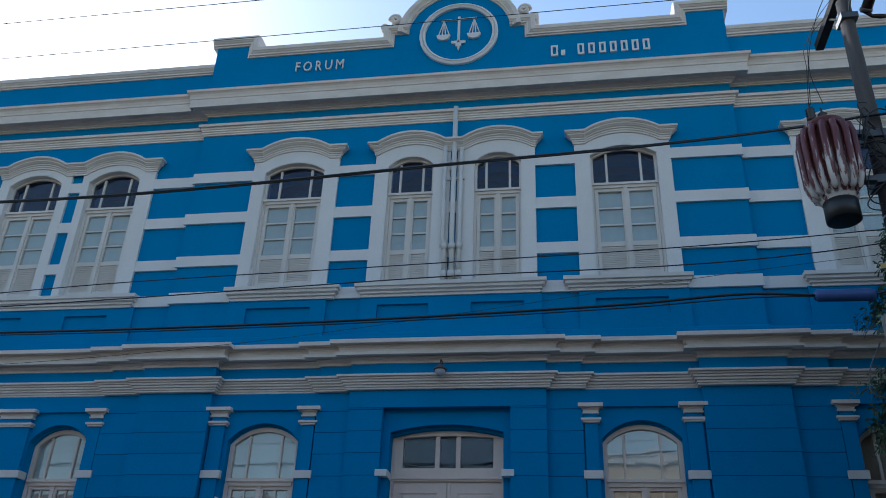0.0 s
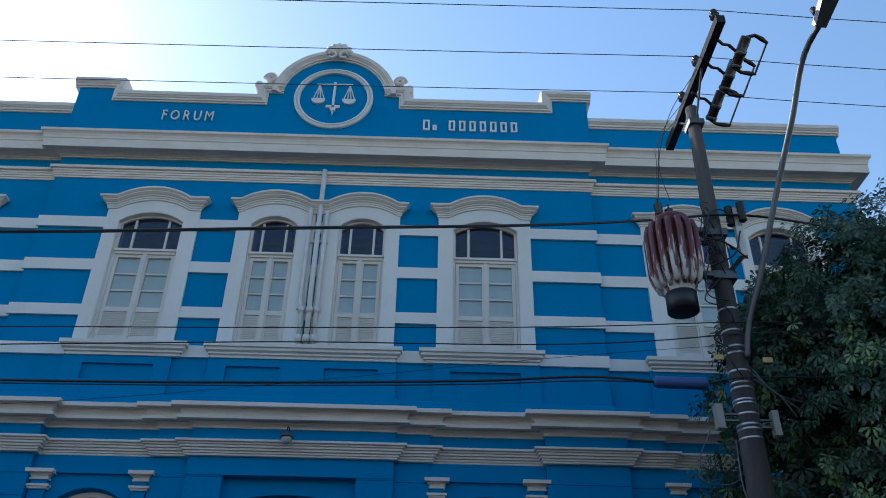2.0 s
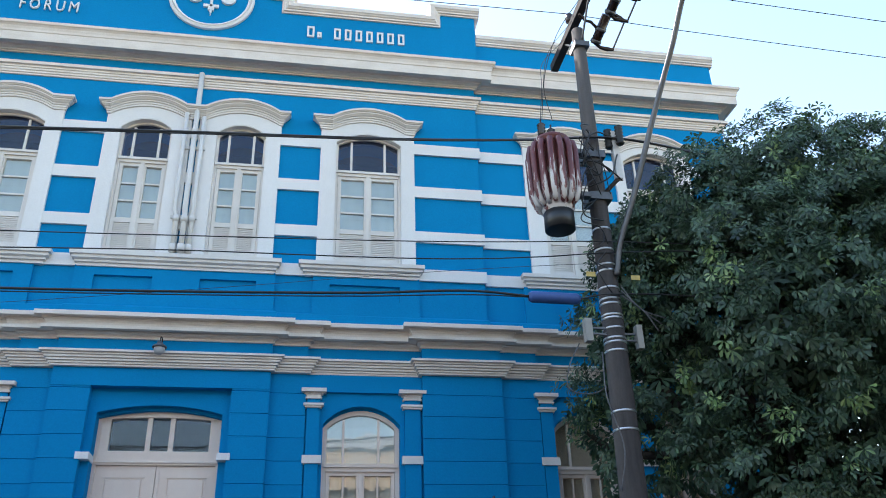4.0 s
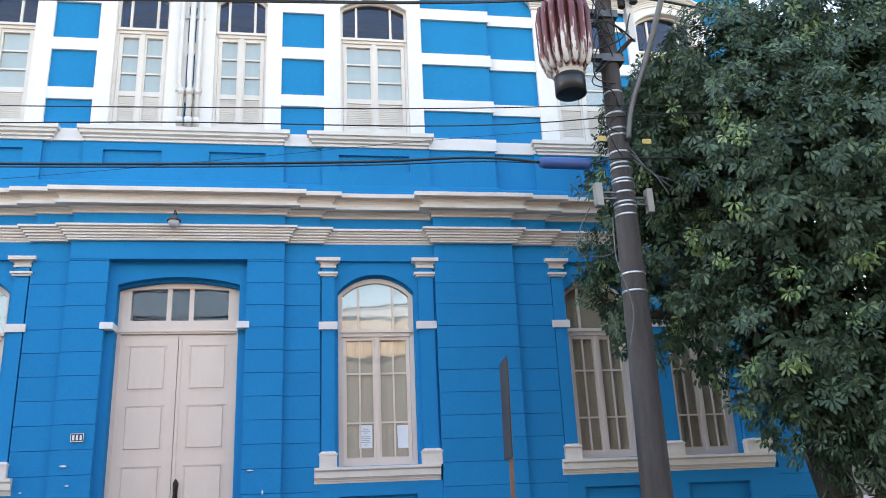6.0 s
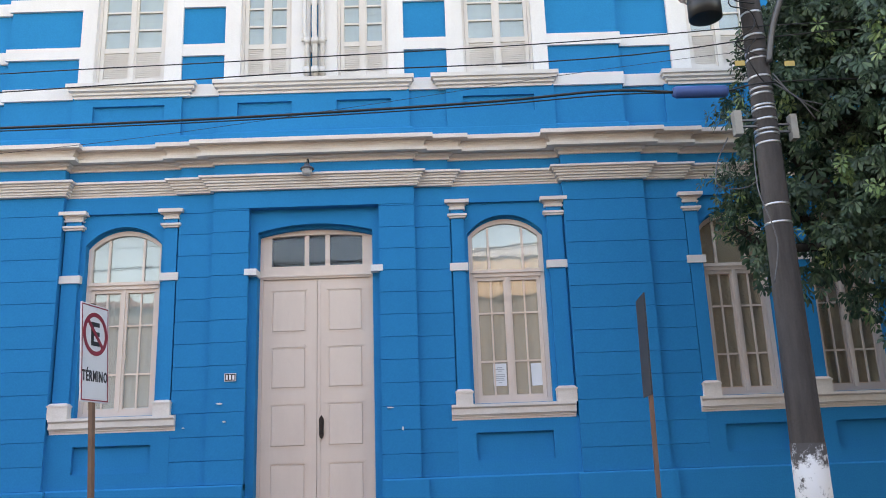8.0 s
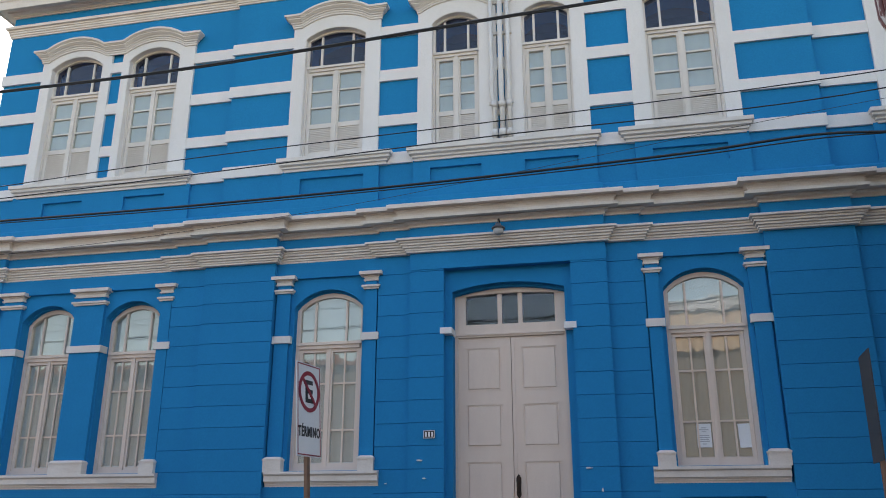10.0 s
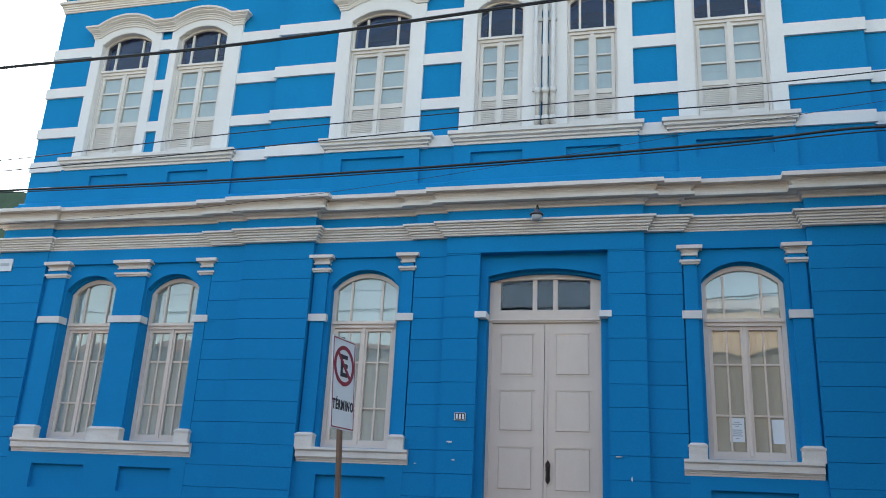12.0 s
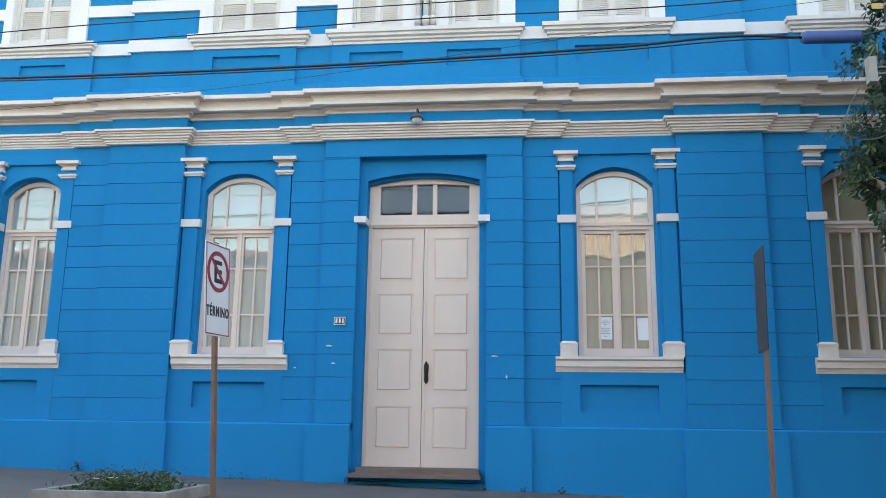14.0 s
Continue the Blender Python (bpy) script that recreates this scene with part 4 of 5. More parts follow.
def upper_window(number, a, b, cloths):
    """cloths: for each leaf, whether a blind hangs behind it and how high it starts."""
    w = structure(new("window_%d" % number), "upper arched cream window with dark fanlight and louvred lower panels", "window")
    mid = abs(a + b) < 6.6
    y0 = -0.05 if mid else 0.06
    y1 = y0 + 0.07
    spring, rise, dz = (CSPRING, CRISE, -0.07) if mid else (USPRING, URISE, 0.0)
    fw = 0.05
    ia, ib, m = a + fw, b - fw, (a + b) / 2
    bm = bmesh.new()
    bm_box(bm, a, ia, y0, y1 + 0.05, USILL, spring)
    bm_box(bm, ib, b, y0, y1 + 0.05, USILL, spring)
    bm_box(bm, ia, ib, y0, y1 + 0.05, USILL - 0.03, USILL + 0.05)
    bm_arch_band(bm, a, b, spring, rise, fw, y0, y1 + 0.05)
    part("window_frame", bm, WHITE, w)
    bm = bmesh.new()
    bm_box(bm, ia, ib, y0 - 0.015, y1 + 0.05, 8.43 + dz, 8.52 + dz)
    bm_box(bm, ia - 0.03, ib + 0.03, y0 - 0.04, y0 - 0.015, 8.48 + dz, 8.52 + dz)
    part("transom", bm, WHITE, w)
    q = ib - ia
    xs = [ia, ia + 0.22 * q, ia + 0.78 * q, ib]
    for x in xs[1:3]:
        bm = bmesh.new()
        bm_box(bm, x - 0.018, x + 0.018, y0 + 0.01, y1, 8.52 + dz, spring + 0.62 * rise - 0.04)
        part("muntin", bm, WHITE, w)
    for x0, x1 in zip(xs, xs[1:]):
        bm = bmesh.new()
        arched_pane(bm, x0, x1, 8.52 + dz, ia, ib, spring, rise - fw, y0 + 0.035)
        p = part("pane", bm, FANGLASS, w)
        p.visible_shadow = False
    z0, zl, z1 = USILL + 0.05, 7.42 + dz * 0.9, 8.43 + dz
    for (la, lb), drop in zip(((ia, m), (m, ib)), cloths):
        s = 0.055
        bm = bmesh.new()
        bars_frame(bm, la + 0.004, lb - 0.004, z0, z1, s, y0 + 0.01, y1)
        bm_box(bm, la + s, lb - s, y0 + 0.01, y1, zl - 0.04, zl + 0.04)
        leaf = part("casement", bm, WHITE, w)
        zr = [zl + 0.04 + (z1 - s - zl - 0.04) * k / 3 for k in range(4)]
        bm = bmesh.new()
        for z in zr[1:3]:
            bm_box(bm, la + s, lb - s, y0 + 0.022, y1 - 0.012, z - 0.013, z + 0.013)
        part("glazing_bar", bm, WHITE, leaf)
        for za, zb in zip(zr, zr[1:]):
            pane(la + s, lb - s, za + 0.013, zb - 0.013, y0 + 0.04, leaf)
        bm = bmesh.new()
        k = 14
        for j in range(k):
            z = z0 + s + (zl - 0.04 - z0 - s) * (j + 0.5) / k
            bm_prism_slat(bm, la + s, lb - s, y0 + 0.02, z)
        bm_box(bm, la + s, lb - s, y0 + 0.036, y1, z0 + s, zl - 0.04)
        part("louvre", bm, WHITE, leaf, "cream slatted louvre panel")
        cloth(la + s, lb - s, drop - 0.06, z1, y0 + 0.062, GREYBLIND, w, "grey white blind", 2, 0.003, "blind")
    bm = bmesh.new()
    bm_box(bm, m - 0.03, m + 0.03, y0 - 0.012, y0 + 0.012, z0, z1)
    part("meeting_strip", bm, WHITE, w)
    return w


def bm_prism_slat(bm, x0, x1, y, z):
    v = [bm.verts.new((x, y + dy, z + dz)) for x in (x0, x1) for dy, dz in ((0.0, -0.014), (0.045, 0.004), (0.045, 0.014), (0.0, 0.005))]
    for f in ((0, 1, 2, 3), (7, 6, 5, 4), (0, 4, 5, 1), (1, 5, 6, 2), (2, 6, 7, 3), (3, 7, 4, 0)):
        bm.faces.new([v[i] for i in f])


for i, ((a, b), c) in enumerate(zip(UWIN, ((7.4, 7.4), (7.4, 7.4), (7.4, 7.4), (7.4, 7.4), (7.4, 7.4), (7.4, 7.4), (7.4, 7.4), (7.4, 7.4)))):
    upper_window(i + 7, a, b, c)

# papers stuck in the lower window beside the door
for x, z, tilt in ((2.555, 2.315, 0.5), (3.085, 2.305, -1.5)):
    sheet = box_part("paper_sheet", (-0.092, 0.092, 0.0, 0.003, -0.155, 0.155), PAPER)
    tagged(sheet, "white printed notice taped to the window pane", "paper", "window notices")
    if tilt > 0:
        for k, (wd, zz) in enumerate(((0.07, 0.10), (0.12, 0.075), (0.05, 0.05), (0.13, 0.0), (0.14, -0.025), (0.11, -0.05), (0.13, -0.075), (0.05, -0.11))):
            bm = bmesh.new()
            bm_box(bm, -wd / 2, wd / 2, -0.0015, 0.0, zz - 0.006, zz + 0.006)
            part("text_bar", bm, INK, sheet)
    sheet.matrix_world = pose(x, 0.1555, z, 0, tilt, 0)

# ---------------------------------------------------------------- door
door = structure(new("door_1"), "tall closed double door in pinkish cream paint with glazed fanlight", "door")
bm = bmesh.new()
dy0, dy1 = 0.21, 0.29
fw = 0.045
bm_box(bm, -DOORW, -DOORW + fw, dy0 - 0.02, dy1 + 0.05, 0.38, DOOR_SPRING)
bm_box(bm, DOORW - fw, DOORW, dy0 - 0.02, dy1 + 0.05, 0.38, DOOR_SPRING)
bm_arch_band(bm, -DOORW, DOORW, DOOR_SPRING, DOOR_RISE, 0.075, dy0 - 0.02, dy1 + 0.05)
bm_box(bm, -DOORW + fw, -0.655, dy0 - 0.01, dy1 + 0.05, 3.90, DOOR_SPRING + 0.03)
bm_box(bm, 0.655, DOORW - fw, dy0 - 0.01, dy1 + 0.05, 3.90, DOOR_SPRING + 0.03)
part("door_frame", bm, DOORPAINT, door)
bm = bmesh.new()
bm_box(bm, -DOORW + fw, DOORW - fw, dy0 - 0.012, dy1 + 0.05, 3.785, 3.975)
bm_sweep(bm, [(-DOORW + 0.005, dy0 + 0.02), (-DOORW + 0.005, dy0 - 0.012), (DOORW - 0.005, dy0 - 0.012), (DOORW - 0.005, dy0 + 0.02)],
         [(-0.02, 3.788), (0.012, 3.788), (0.014, 3.806), (0.03, 3.812), (0.032, 3.824), (0.016, 3.834), (0.012, 3.85), (-0.02, 3.852)])
part("transom", bm, DOORPAINT, door)
for x in (-0.15, 0.15):
    bm = bmesh.new()
    bm_box(bm, x - 0.032, x + 0.032, dy0, dy1, 3.975, DOOR_SPRING + 0.06)
    part("muntin", bm, DOORPAINT, door, bevel=0.006)
for x0, x1 in ((-0.66, -0.182), (-0.118, 0.118), (0.182, 0.66)):
    bm = bmesh.new()
    arched_pane(bm, x0, x1, 3.97, -DOORW + 0.075, DOORW - 0.075, DOOR_SPRING, DOOR_RISE - 0.07, dy0 + 0.03)
    p = part("pane", bm, DOORGLASS, door)
    p.visible_shadow = False
for s in (-1, 1):
    a, b = sorted((s * 0.004, s * (DOORW - fw)))
    leaf = box_part("door_leaf", (a, b, dy0 + 0.012, dy1, 0.40, 3.78), DOORPAINT, door, bevel=0.003)
    xa, xb = sorted((s * 0.165, s * 0.635))
    for z0, z1 in ((0.66, 1.205), (1.447, 2.005), (2.238, 2.795), (3.030, 3.612)):
        f = dy0 + 0.012
        # drip bar with a shaped cap over each panel
        bm = bmesh.new()
        bm_prism(bm, [(xa - 0.028, z1 + 0.012), (xb + 0.028, z1 + 0.012), (xb + 0.028, z1 + 0.022), (xa - 0.028, z1 + 0.022)], f - 0.016, f + 0.004)
        cap = [(xa - 0.004, z1 + 0.022), (xb + 0.004, z1 + 0.022)]
        cap += [(xb + 0.004 - 0.07 * (1 - math.cos(t)) , z1 + 0.022 + 0.048 * math.sin(t)) for t in (math.pi / 2 * i / 5 for i in range(1, 6))]
        cap += [(xa - 0.004 + 0.07 * (1 - math.cos(t)), z1 + 0.022 + 0.048 * math.sin(t)) for t in (math.pi / 2 * i / 5 for i in range(5, 0, -1))]
        bm_prism(bm, cap, f - 0.016, f + 0.004)
        part("panel_cap", bm, DOORPAINT, leaf, bevel=0.003)
        # thin bead round a raised field
        bm = bmesh.new()
        bars_frame(bm, xa - 0.022, xb + 0.022, z0 - 0.022, z1 + 0.011, 0.011, f - 0.007, f + 0.004)
        part("panel_moulding", bm, DOORPAINT, leaf, bevel=0.002)
        bm = bmesh.new()
        v0 = [bm.verts.new((x, f + 0.001, z)) for x, z in ((xa, z0), (xb, z0), (xb, z1), (xa, z1))]
        v1 = [bm.verts.new((x, f - 0.014, z)) for x, z in ((xa + 0.014, z0 + 0.014), (xb - 0.014, z0 + 0.014), (xb - 0.014, z1 - 0.014), (xa + 0.014, z1 - 0.014))]
        bm.faces.new(v1)
        for k in range(4):
            bm.faces.new((v0[k], v0[(k + 1) % 4], v1[(k + 1) % 4], v1[k]))
        part("door_panel", bm, DOORPAINT, leaf)
bm = bmesh.new()
bm_box(bm, 0.006, 0.05, dy0 + 0.001, dy0 + 0.014, 0.42, 3.775)
part("meeting_strip", bm, DOORPAINT, door, bevel=0.004)
bm = bmesh.new()
bm_prism(bm, [(0.032, 1.58), (0.044, 1.555), (0.064, 1.53), (0.084, 1.555), (0.096, 1.58), (0.092, 1.66), (0.098, 1.80), (0.082, 1.825), (0.064, 1.855), (0.046, 1.825), (0.030, 1.80), (0.036, 1.66)], dy0 - 0.012, dy0 + 0.012)
bm_tube(bm, [(0.064, dy0 - 0.01, 1.76), (0.064, dy0 - 0.055, 1.74), (0.064, dy0 - 0.055, 1.63), (0.064, dy0 - 0.01, 1.61)], 0.012, 8)
part("door_handle", bm, IRON, door, "dark iron handle plate")
bm = bmesh.new()
bm_box(bm, -0.89, 0.86, -0.40, 0.2, 0.29, 0.335)
bm_box(bm, -0.83, 0.83, -0.16, 0.2, 0.335, 0.40)
step = structure(part("door_step", bm, STEPSTONE, bevel=0.01), "worn brown stone threshold step under the door", "step")

# number plate
plate = box_part("number_plate", (-1.20, -1.04, -0.152, -0.14, 2.325, 2.43), SIGNBLACK)
tagged(plate, "small dark enamel number plate with white bars", "plate")
for x in (-1.165, -1.12, -1.075):
    bm = bmesh.new()
    bm_box(bm, x - 0.013, x + 0.013, -0.156, -0.152, 2.345, 2.41)
    part("bar", bm, PAPER, plate)
bm = bmesh.new()
bars_frame(bm, -1.20, -1.04, 2.325, 2.43, 0.007, -0.1555, -0.152)
part("rim", bm, PAPER, plate)

# pale plate on the corner pilaster
plate3 = box_part("street_plate", (-9.42, -9.12, -0.085, -0.064, 4.68, 4.90), SIGNWHITE, bevel=0.004)
tagged(plate3, "pale street plate on the corner pilaster", "plate")
bm = bmesh.new()
bm_box(bm, -9.36, -9.18, -0.088, -0.085, 4.77, 4.82)
part("text_bar", bm, INK, plate3)

# wall lamp over the door
lamp = new("wall_lamp")
tagged(lamp, "small grey metal gooseneck wall lamp over the door", "lamp")
bm = bmesh.new()
bm_tube(bm, through_pts([(-0.06, -0.14, 5.27), (-0.06, -0.20, 5.37), (-0.06, -0.30, 5.42), (-0.06, -0.38, 5.38), (-0.06, -0.39, 5.30)]), 0.008, 8)
part("arm", bm, IRON, lamp, smooth=True)
bm = bmesh.new()
bm_lathe(bm, [(0.02, 5.32), (0.038, 5.315), (0.042, 5.285), (0.075, 5.27), (0.095, 5.25), (0.098, 5.235), (0.09, 5.232)], (-0.06, -0.39), 20)
part("shade", bm, LAMPGREY, lamp, "weathered grey shade", smooth=True)
bm = bmesh.new()
bm_lathe(bm, [(0.072, 5.232), (0.074, 5.20), (0.06, 5.165), (0.035, 5.145)], (-0.06, -0.39), 18)
part("globe", bm, INK, lamp, "cloudy grey glass globe", smooth=True)

# conduits in front of the middle pier
conduits = new("conduit_bundle")
tagged(conduits, "three pale vertical cable conduits on the upper wall", "conduit")
for x0, x1, ztop, r in ((-0.10, -0.14, 9.25, 0.035), (0.02, 0.01, 10.06, 0.042), (0.13, 0.13, 9.2, 0.034)):
    bm = bmesh.new()
    bm_tube(bm, [(x0, -0.21, 6.76), (x0, -0.21, 7.35), (x1, -0.21, 7.5), (x1, -0.21, ztop)], r, 10)
    pipe = part("pipe", bm, PVC, conduits, smooth=True)
    bm = bmesh.new()
    bm_tube(bm, [(x0, -0.21, 6.78), (x0, -0.21, 6.9)], r * 1.45, 10)
    part("collar", bm, PVC, pipe, smooth=True)
    bm = bmesh.new()
    bm_tube(bm, [(x0, -0.21, 7.28), (x0, -0.21, 7.38)], r * 1.35, 10)
    part("collar", bm, PVC, pipe, smooth=True)
for z in (7.36, 8.6):
    bm = bmesh.new()
    bm_box(bm, -0.19, 0.19, -0.18, -0.14, z, z + 0.05)
    part("clamp", bm, PVC, conduits)

# ---------------------------------------------------------------- pole line
PX, PYL = 5.30, -3.1


def pole_x(z):
    return 5.28 + 0.010 * z


pole = new("utility_pole")
tagged(pole, "weathered dark concrete utility pole with whitewashed foot", "utility pole")
gz = ground_z(PX)
bm = bmesh.new()
zs = [gz - 0.2, 1.25, 3, 5, 7, 9.05]
bm_tube(bm, [(pole_x(z), PYL, z) for z in zs], [0.172, 0.162, 0.142, 0.122, 0.10, 0.082], 20)
part("shaft", bm, CONCRETE_POLE, pole, smooth=True)
bm = bmesh.new()
bm_tube(bm, [(pole_x(z), PYL, z) for z in (gz - 0.1, 0.7, 1.22)], [0.175, 0.171, 0.167], 20)
part("whitewash", bm, LIMEWASH, pole, "flaking white limewash", smooth=True)
for z in (3.46, 3.66, 4.35, 4.45, 4.50, 4.62, 4.74, 4.78, 4.92, 4.98, 5.12, 5.34, 5.42, 5.62, 5.9):
    r = 0.142 - 0.010 * (z - 3) + 0.004
    bm = bmesh.new()
    bm_tube(bm, [(pole_x(z), PYL, z - 0.012), (pole_x(z), PYL, z + 0.012)], r, 20)
    part("strap", bm, STEELBAND, pole, "bright steel strap", smooth=True)
# cross arm, running towards the street
AZ = 9.33
bm = bmesh.new()
bm_box(bm, 5.35, 5.46, -4.45, -1.95, AZ - 0.06, AZ + 0.06)
part("cross_arm", bm, TARRED, pole, "dark timber cross arm", bevel=0.01)
bm = bmesh.new()
bm_tube(bm, [(5.39, -3.1, 8.75), (5.39, -2.55, 9.28)], 0.015, 6)
bm_tube(bm, [(5.39, -3.1, 8.75), (5.39, -3.65, 9.28)], 0.015, 6)
bm_box(bm, 5.27, 5.47, -3.22, -2.98, 8.7, 8.78)
part("brace", bm, GALV, pole)
HVY = (-4.35, -3.55, -2.85)


def insulator(x, y, z, parent):
    bm = bmesh.new()
    prof = [(0.02, 0.0), (0.02, 0.05), (0.06, 0.06), (0.035, 0.09), (0.065, 0.11), (0.035, 0.14), (0.05, 0.17), (0.03, 0.2)]
    bm_lathe(bm, [(r, z + h) for r, h in prof], (x, y), 12)
    return part("insulator", bm, PORCELAIN, parent, "brown porcelain insulator", smooth=True)


for y in HVY:
    insulator(5.38, y, AZ + 0.06, pole)

# fuse cut-outs hung from the arm, leaning towards the street
LEAN = Vector((0.23, -0.75, 0.62)).normalized()
ACROSS = (Vector((1, 0, 0)) - LEAN * LEAN.x).normalized()
for x, y, z in ((5.77, -4.02, 9.19), (5.76, -3.6, 9.2), (5.72, -3.1, 9.12)):
    cut = new("fuse_cutout")
    tagged(cut, "brown porcelain fuse cut-out on the cross arm", "fuse", "fuse cut-outs")
    bm = bmesh.new()
    bm_lathe(bm, [(0.03, -0.215), (0.062, -0.21), (0.068, -0.19), (0.068, -0.035), (0.075, -0.03), (0.075, 0.03), (0.068, 0.035), (0.068, 0.19), (0.062, 0.21), (0.03, 0.215)], (0, 0), 16)
    part("porcelain_body", bm, PORCELAIN, cut, smooth=True)
    for h in (-0.17, 0.0):
        bm = bmesh.new()
        bm_tube(bm, [(0, 0, h - 0.02), (0, 0, h + 0.02)], 0.078, 16)
        part("collar", bm, GALV, cut, "grey metal collar", smooth=True)
    bm = bmesh.new()
    bm_tube(bm, [(-0.38, 0.0, 0.09), (-0.26, 0, 0.04), (-0.18, 0, 0.05), (-0.06, 0, 0.0)], 0.022, 6)
    part("bracket", bm, IRON, cut)
    for h, k in ((0.20, 0.05), (-0.20, -0.03)):
        bm = bmesh.new()
        bm_tube(bm, [(0, 0, h), (0.10, 0, h + k), (0.2, 0, h + k * 0.6), (0.29, 0, h)], [0.024, 0.026, 0.034, 0.02], 6)
        part("contact", bm, IRON, cut)
    bm = bmesh.new()
    bm_tube(bm, [(0.28, 0, 0.21), (0.28, 0, -0.22)], 0.014, 8)
    part("fuse_tube", bm, GALV, cut, "grey fuse tube")
    side = LEAN.cross(ACROSS)
    cut.matrix_world = Matrix(((ACROSS.x, side.x, LEAN.x, x), (ACROSS.y, side.y, LEAN.y, y), (ACROSS.z, side.z, LEAN.z, z), (0, 0, 0, 1)))

# transformer
tx, ty = 4.77, -3.24
tr = new("pole_transformer")
tagged(tr, "ribbed pole transformer with flaking maroon paint", "transformer")
bm = bmesh.new()
bm_lathe(bm, [(0.168, 5.855), (0.176, 5.882), (0.176, 6.056), (0.202, 6.084), (0.210, 6.175), (0.210, 6.999), (0.227, 7.017), (0.227, 7.054), (0.168, 7.099), (0.042, 7.127)], (tx, ty), 28)
part("tank", bm, TANK, tr, smooth=True)
bm = bmesh.new()
bm_lathe(bm, [(0.160, 5.800), (0.181, 5.805), (0.181, 6.029), (0.160, 6.038)], (tx, ty), 28)
part("base", bm, SIGNBLACK, tr, "black tank bottom", smooth=True)
for k in range(16):
    t = 2 * math.pi * k / 16
    c, s = math.cos(t), math.sin(t)
    if c > 0.8:
        continue
    bm = bmesh.new()
    pts = [(0.185, 6.093), (0.252, 6.148), (0.294, 6.294), (0.302, 6.816), (0.277, 6.935), (0.202, 6.971)]
    bm_tube(bm, [(tx + r * c, ty + r * s, z) for r, z in pts], [0.03, 0.036, 0.04, 0.042, 0.04, 0.03], 8)
    part("cooling_rib", bm, TANK, tr, smooth=True)
for dx, dy in ((-0.11, 0.0), (0.05, 0.10)):
    bm = bmesh.new()
    prof = [(0.025, 7.12)]
    for k in range(4):
        prof += [(0.03, 7.15 + k * 0.045), (0.055, 7.165 + k * 0.045)]
    prof += [(0.012, 7.34), (0.012, 7.39)]
    bm_lathe(bm, prof, (tx + dx, ty + dy), 10)
    part("bushing", bm, PORCELAIN, tr, "dark porcelain bushing", smooth=True)
bm = bmesh.new()
bm_box(bm, 4.95, 5.21, -3.25, -3.15, 6.30, 6.36)
bm_box(bm, 5.20, 5.48, -3.24, -2.96, 6.28, 6.38)
part("bracket", bm, GALV, tr, "grey steel mounting bracket")
bm = bmesh.new()
bm_box(bm, 4.95, 5.22, -3.25, -3.15, 6.92, 6.98)
bm_box(bm, 5.21, 5.47, -3.23, -2.97, 6.90, 7.0)
part("bracket", bm, GALV, tr, "grey steel mounting bracket")

# bracket with bushings on the other side of the pole
sec = new("service_bracket")
tagged(sec, "steel bracket with black insulators on the pole", "bracket")
bm = bmesh.new()
bm_tube(bm, [(5.37, -3.15, 6.35), (5.62, -3.2, 6.62), (5.62, -3.2, 7.12)], 0.03, 6)
part("brace", bm, IRON, sec)
bm = bmesh.new()
bm_box(bm, 5.58, 5.66, -3.24, -3.16, 6.6, 7.3)
part("post", bm, PVC, sec)
for x, y in ((5.55, -3.2), (5.66, -3.3)):
    bm = bmesh.new()
    prof = []
    for k in range(6):
        prof += [(0.035, 7.05 + k * 0.05), (0.055, 7.07 + k * 0.05)]
    bm_lathe(bm, prof, (x, y), 10)
    part("insulator", bm, CABLE, sec, smooth=True)


def sag_line(p, q, sag, k=24):
    p, q = Vector(p), Vector(q)
    return [p.lerp(q, i / k) - Vector((0, 0, sag * 4 * (i / k) * (1 - i / k))) for i in range(k + 1)]


def wire(pts, radius, label, name="overhead_wire", mat=CABLE, group="overhead wires", sides=6):
    bm = bmesh.new()
    bm_tube(bm, pts, radius * 0.8, sides)
    return tagged(part(name, bm, mat, smooth=True), label, "wire", group)


for y in HVY:
    wire(sag_line((-30, y, AZ + 0.24), (5.38, y, AZ + 0.26), 0.12) + sag_line((5.38, y, AZ + 0.24), (40, y, AZ + 0.1), 0.4)[1:], 0.007, "thin bare high-voltage wire above the roofline")


W = -3.1
wire(through_pts([(-30, W, 7.1), (-12, W, 6.66), (-7, W, 6.71), (-4, W, 6.72), (0, W, 6.90), (4.6, W - 0.05, 7.14), (5.5, W - 0.15, 7.18), (7.0, W - 0.1, 7.05), (14, W, 6.9), (30, W, 7.1)]), 0.020, "twisted black low-voltage cable along the street")
wire(through_pts([(-30, W, 7.06), (-12, W, 6.64), (-7, W, 6.69), (-4, W, 6.70), (0, W, 6.88), (4.6, W - 0.08, 7.115), (5.5, W - 0.2, 7.15), (7.0, W - 0.12, 7.02), (14, W, 6.87), (30, W, 7.06)]), 0.012, "twisted black low-voltage cable along the street")
wire(through_pts([(-30, W, 5.6), (-6.6, W, 5.28), (-3.6, W, 5.44), (0, W, 5.54), (4, W, 5.68), (5.3, W - 0.12, 5.70), (12, W, 5.6), (30, W, 5.7)]), 0.008, "thin black telephone cable")
wire(through_pts([(-30, W, 5.4), (-6.6, W, 5.12), (-3.6, W, 5.22), (0, W, 5.36), (4.6, W, 5.52), (5.3, W - 0.12, 5.55), (12, W, 5.5), (30, W, 5.6)]), 0.009, "thin black telephone cable")
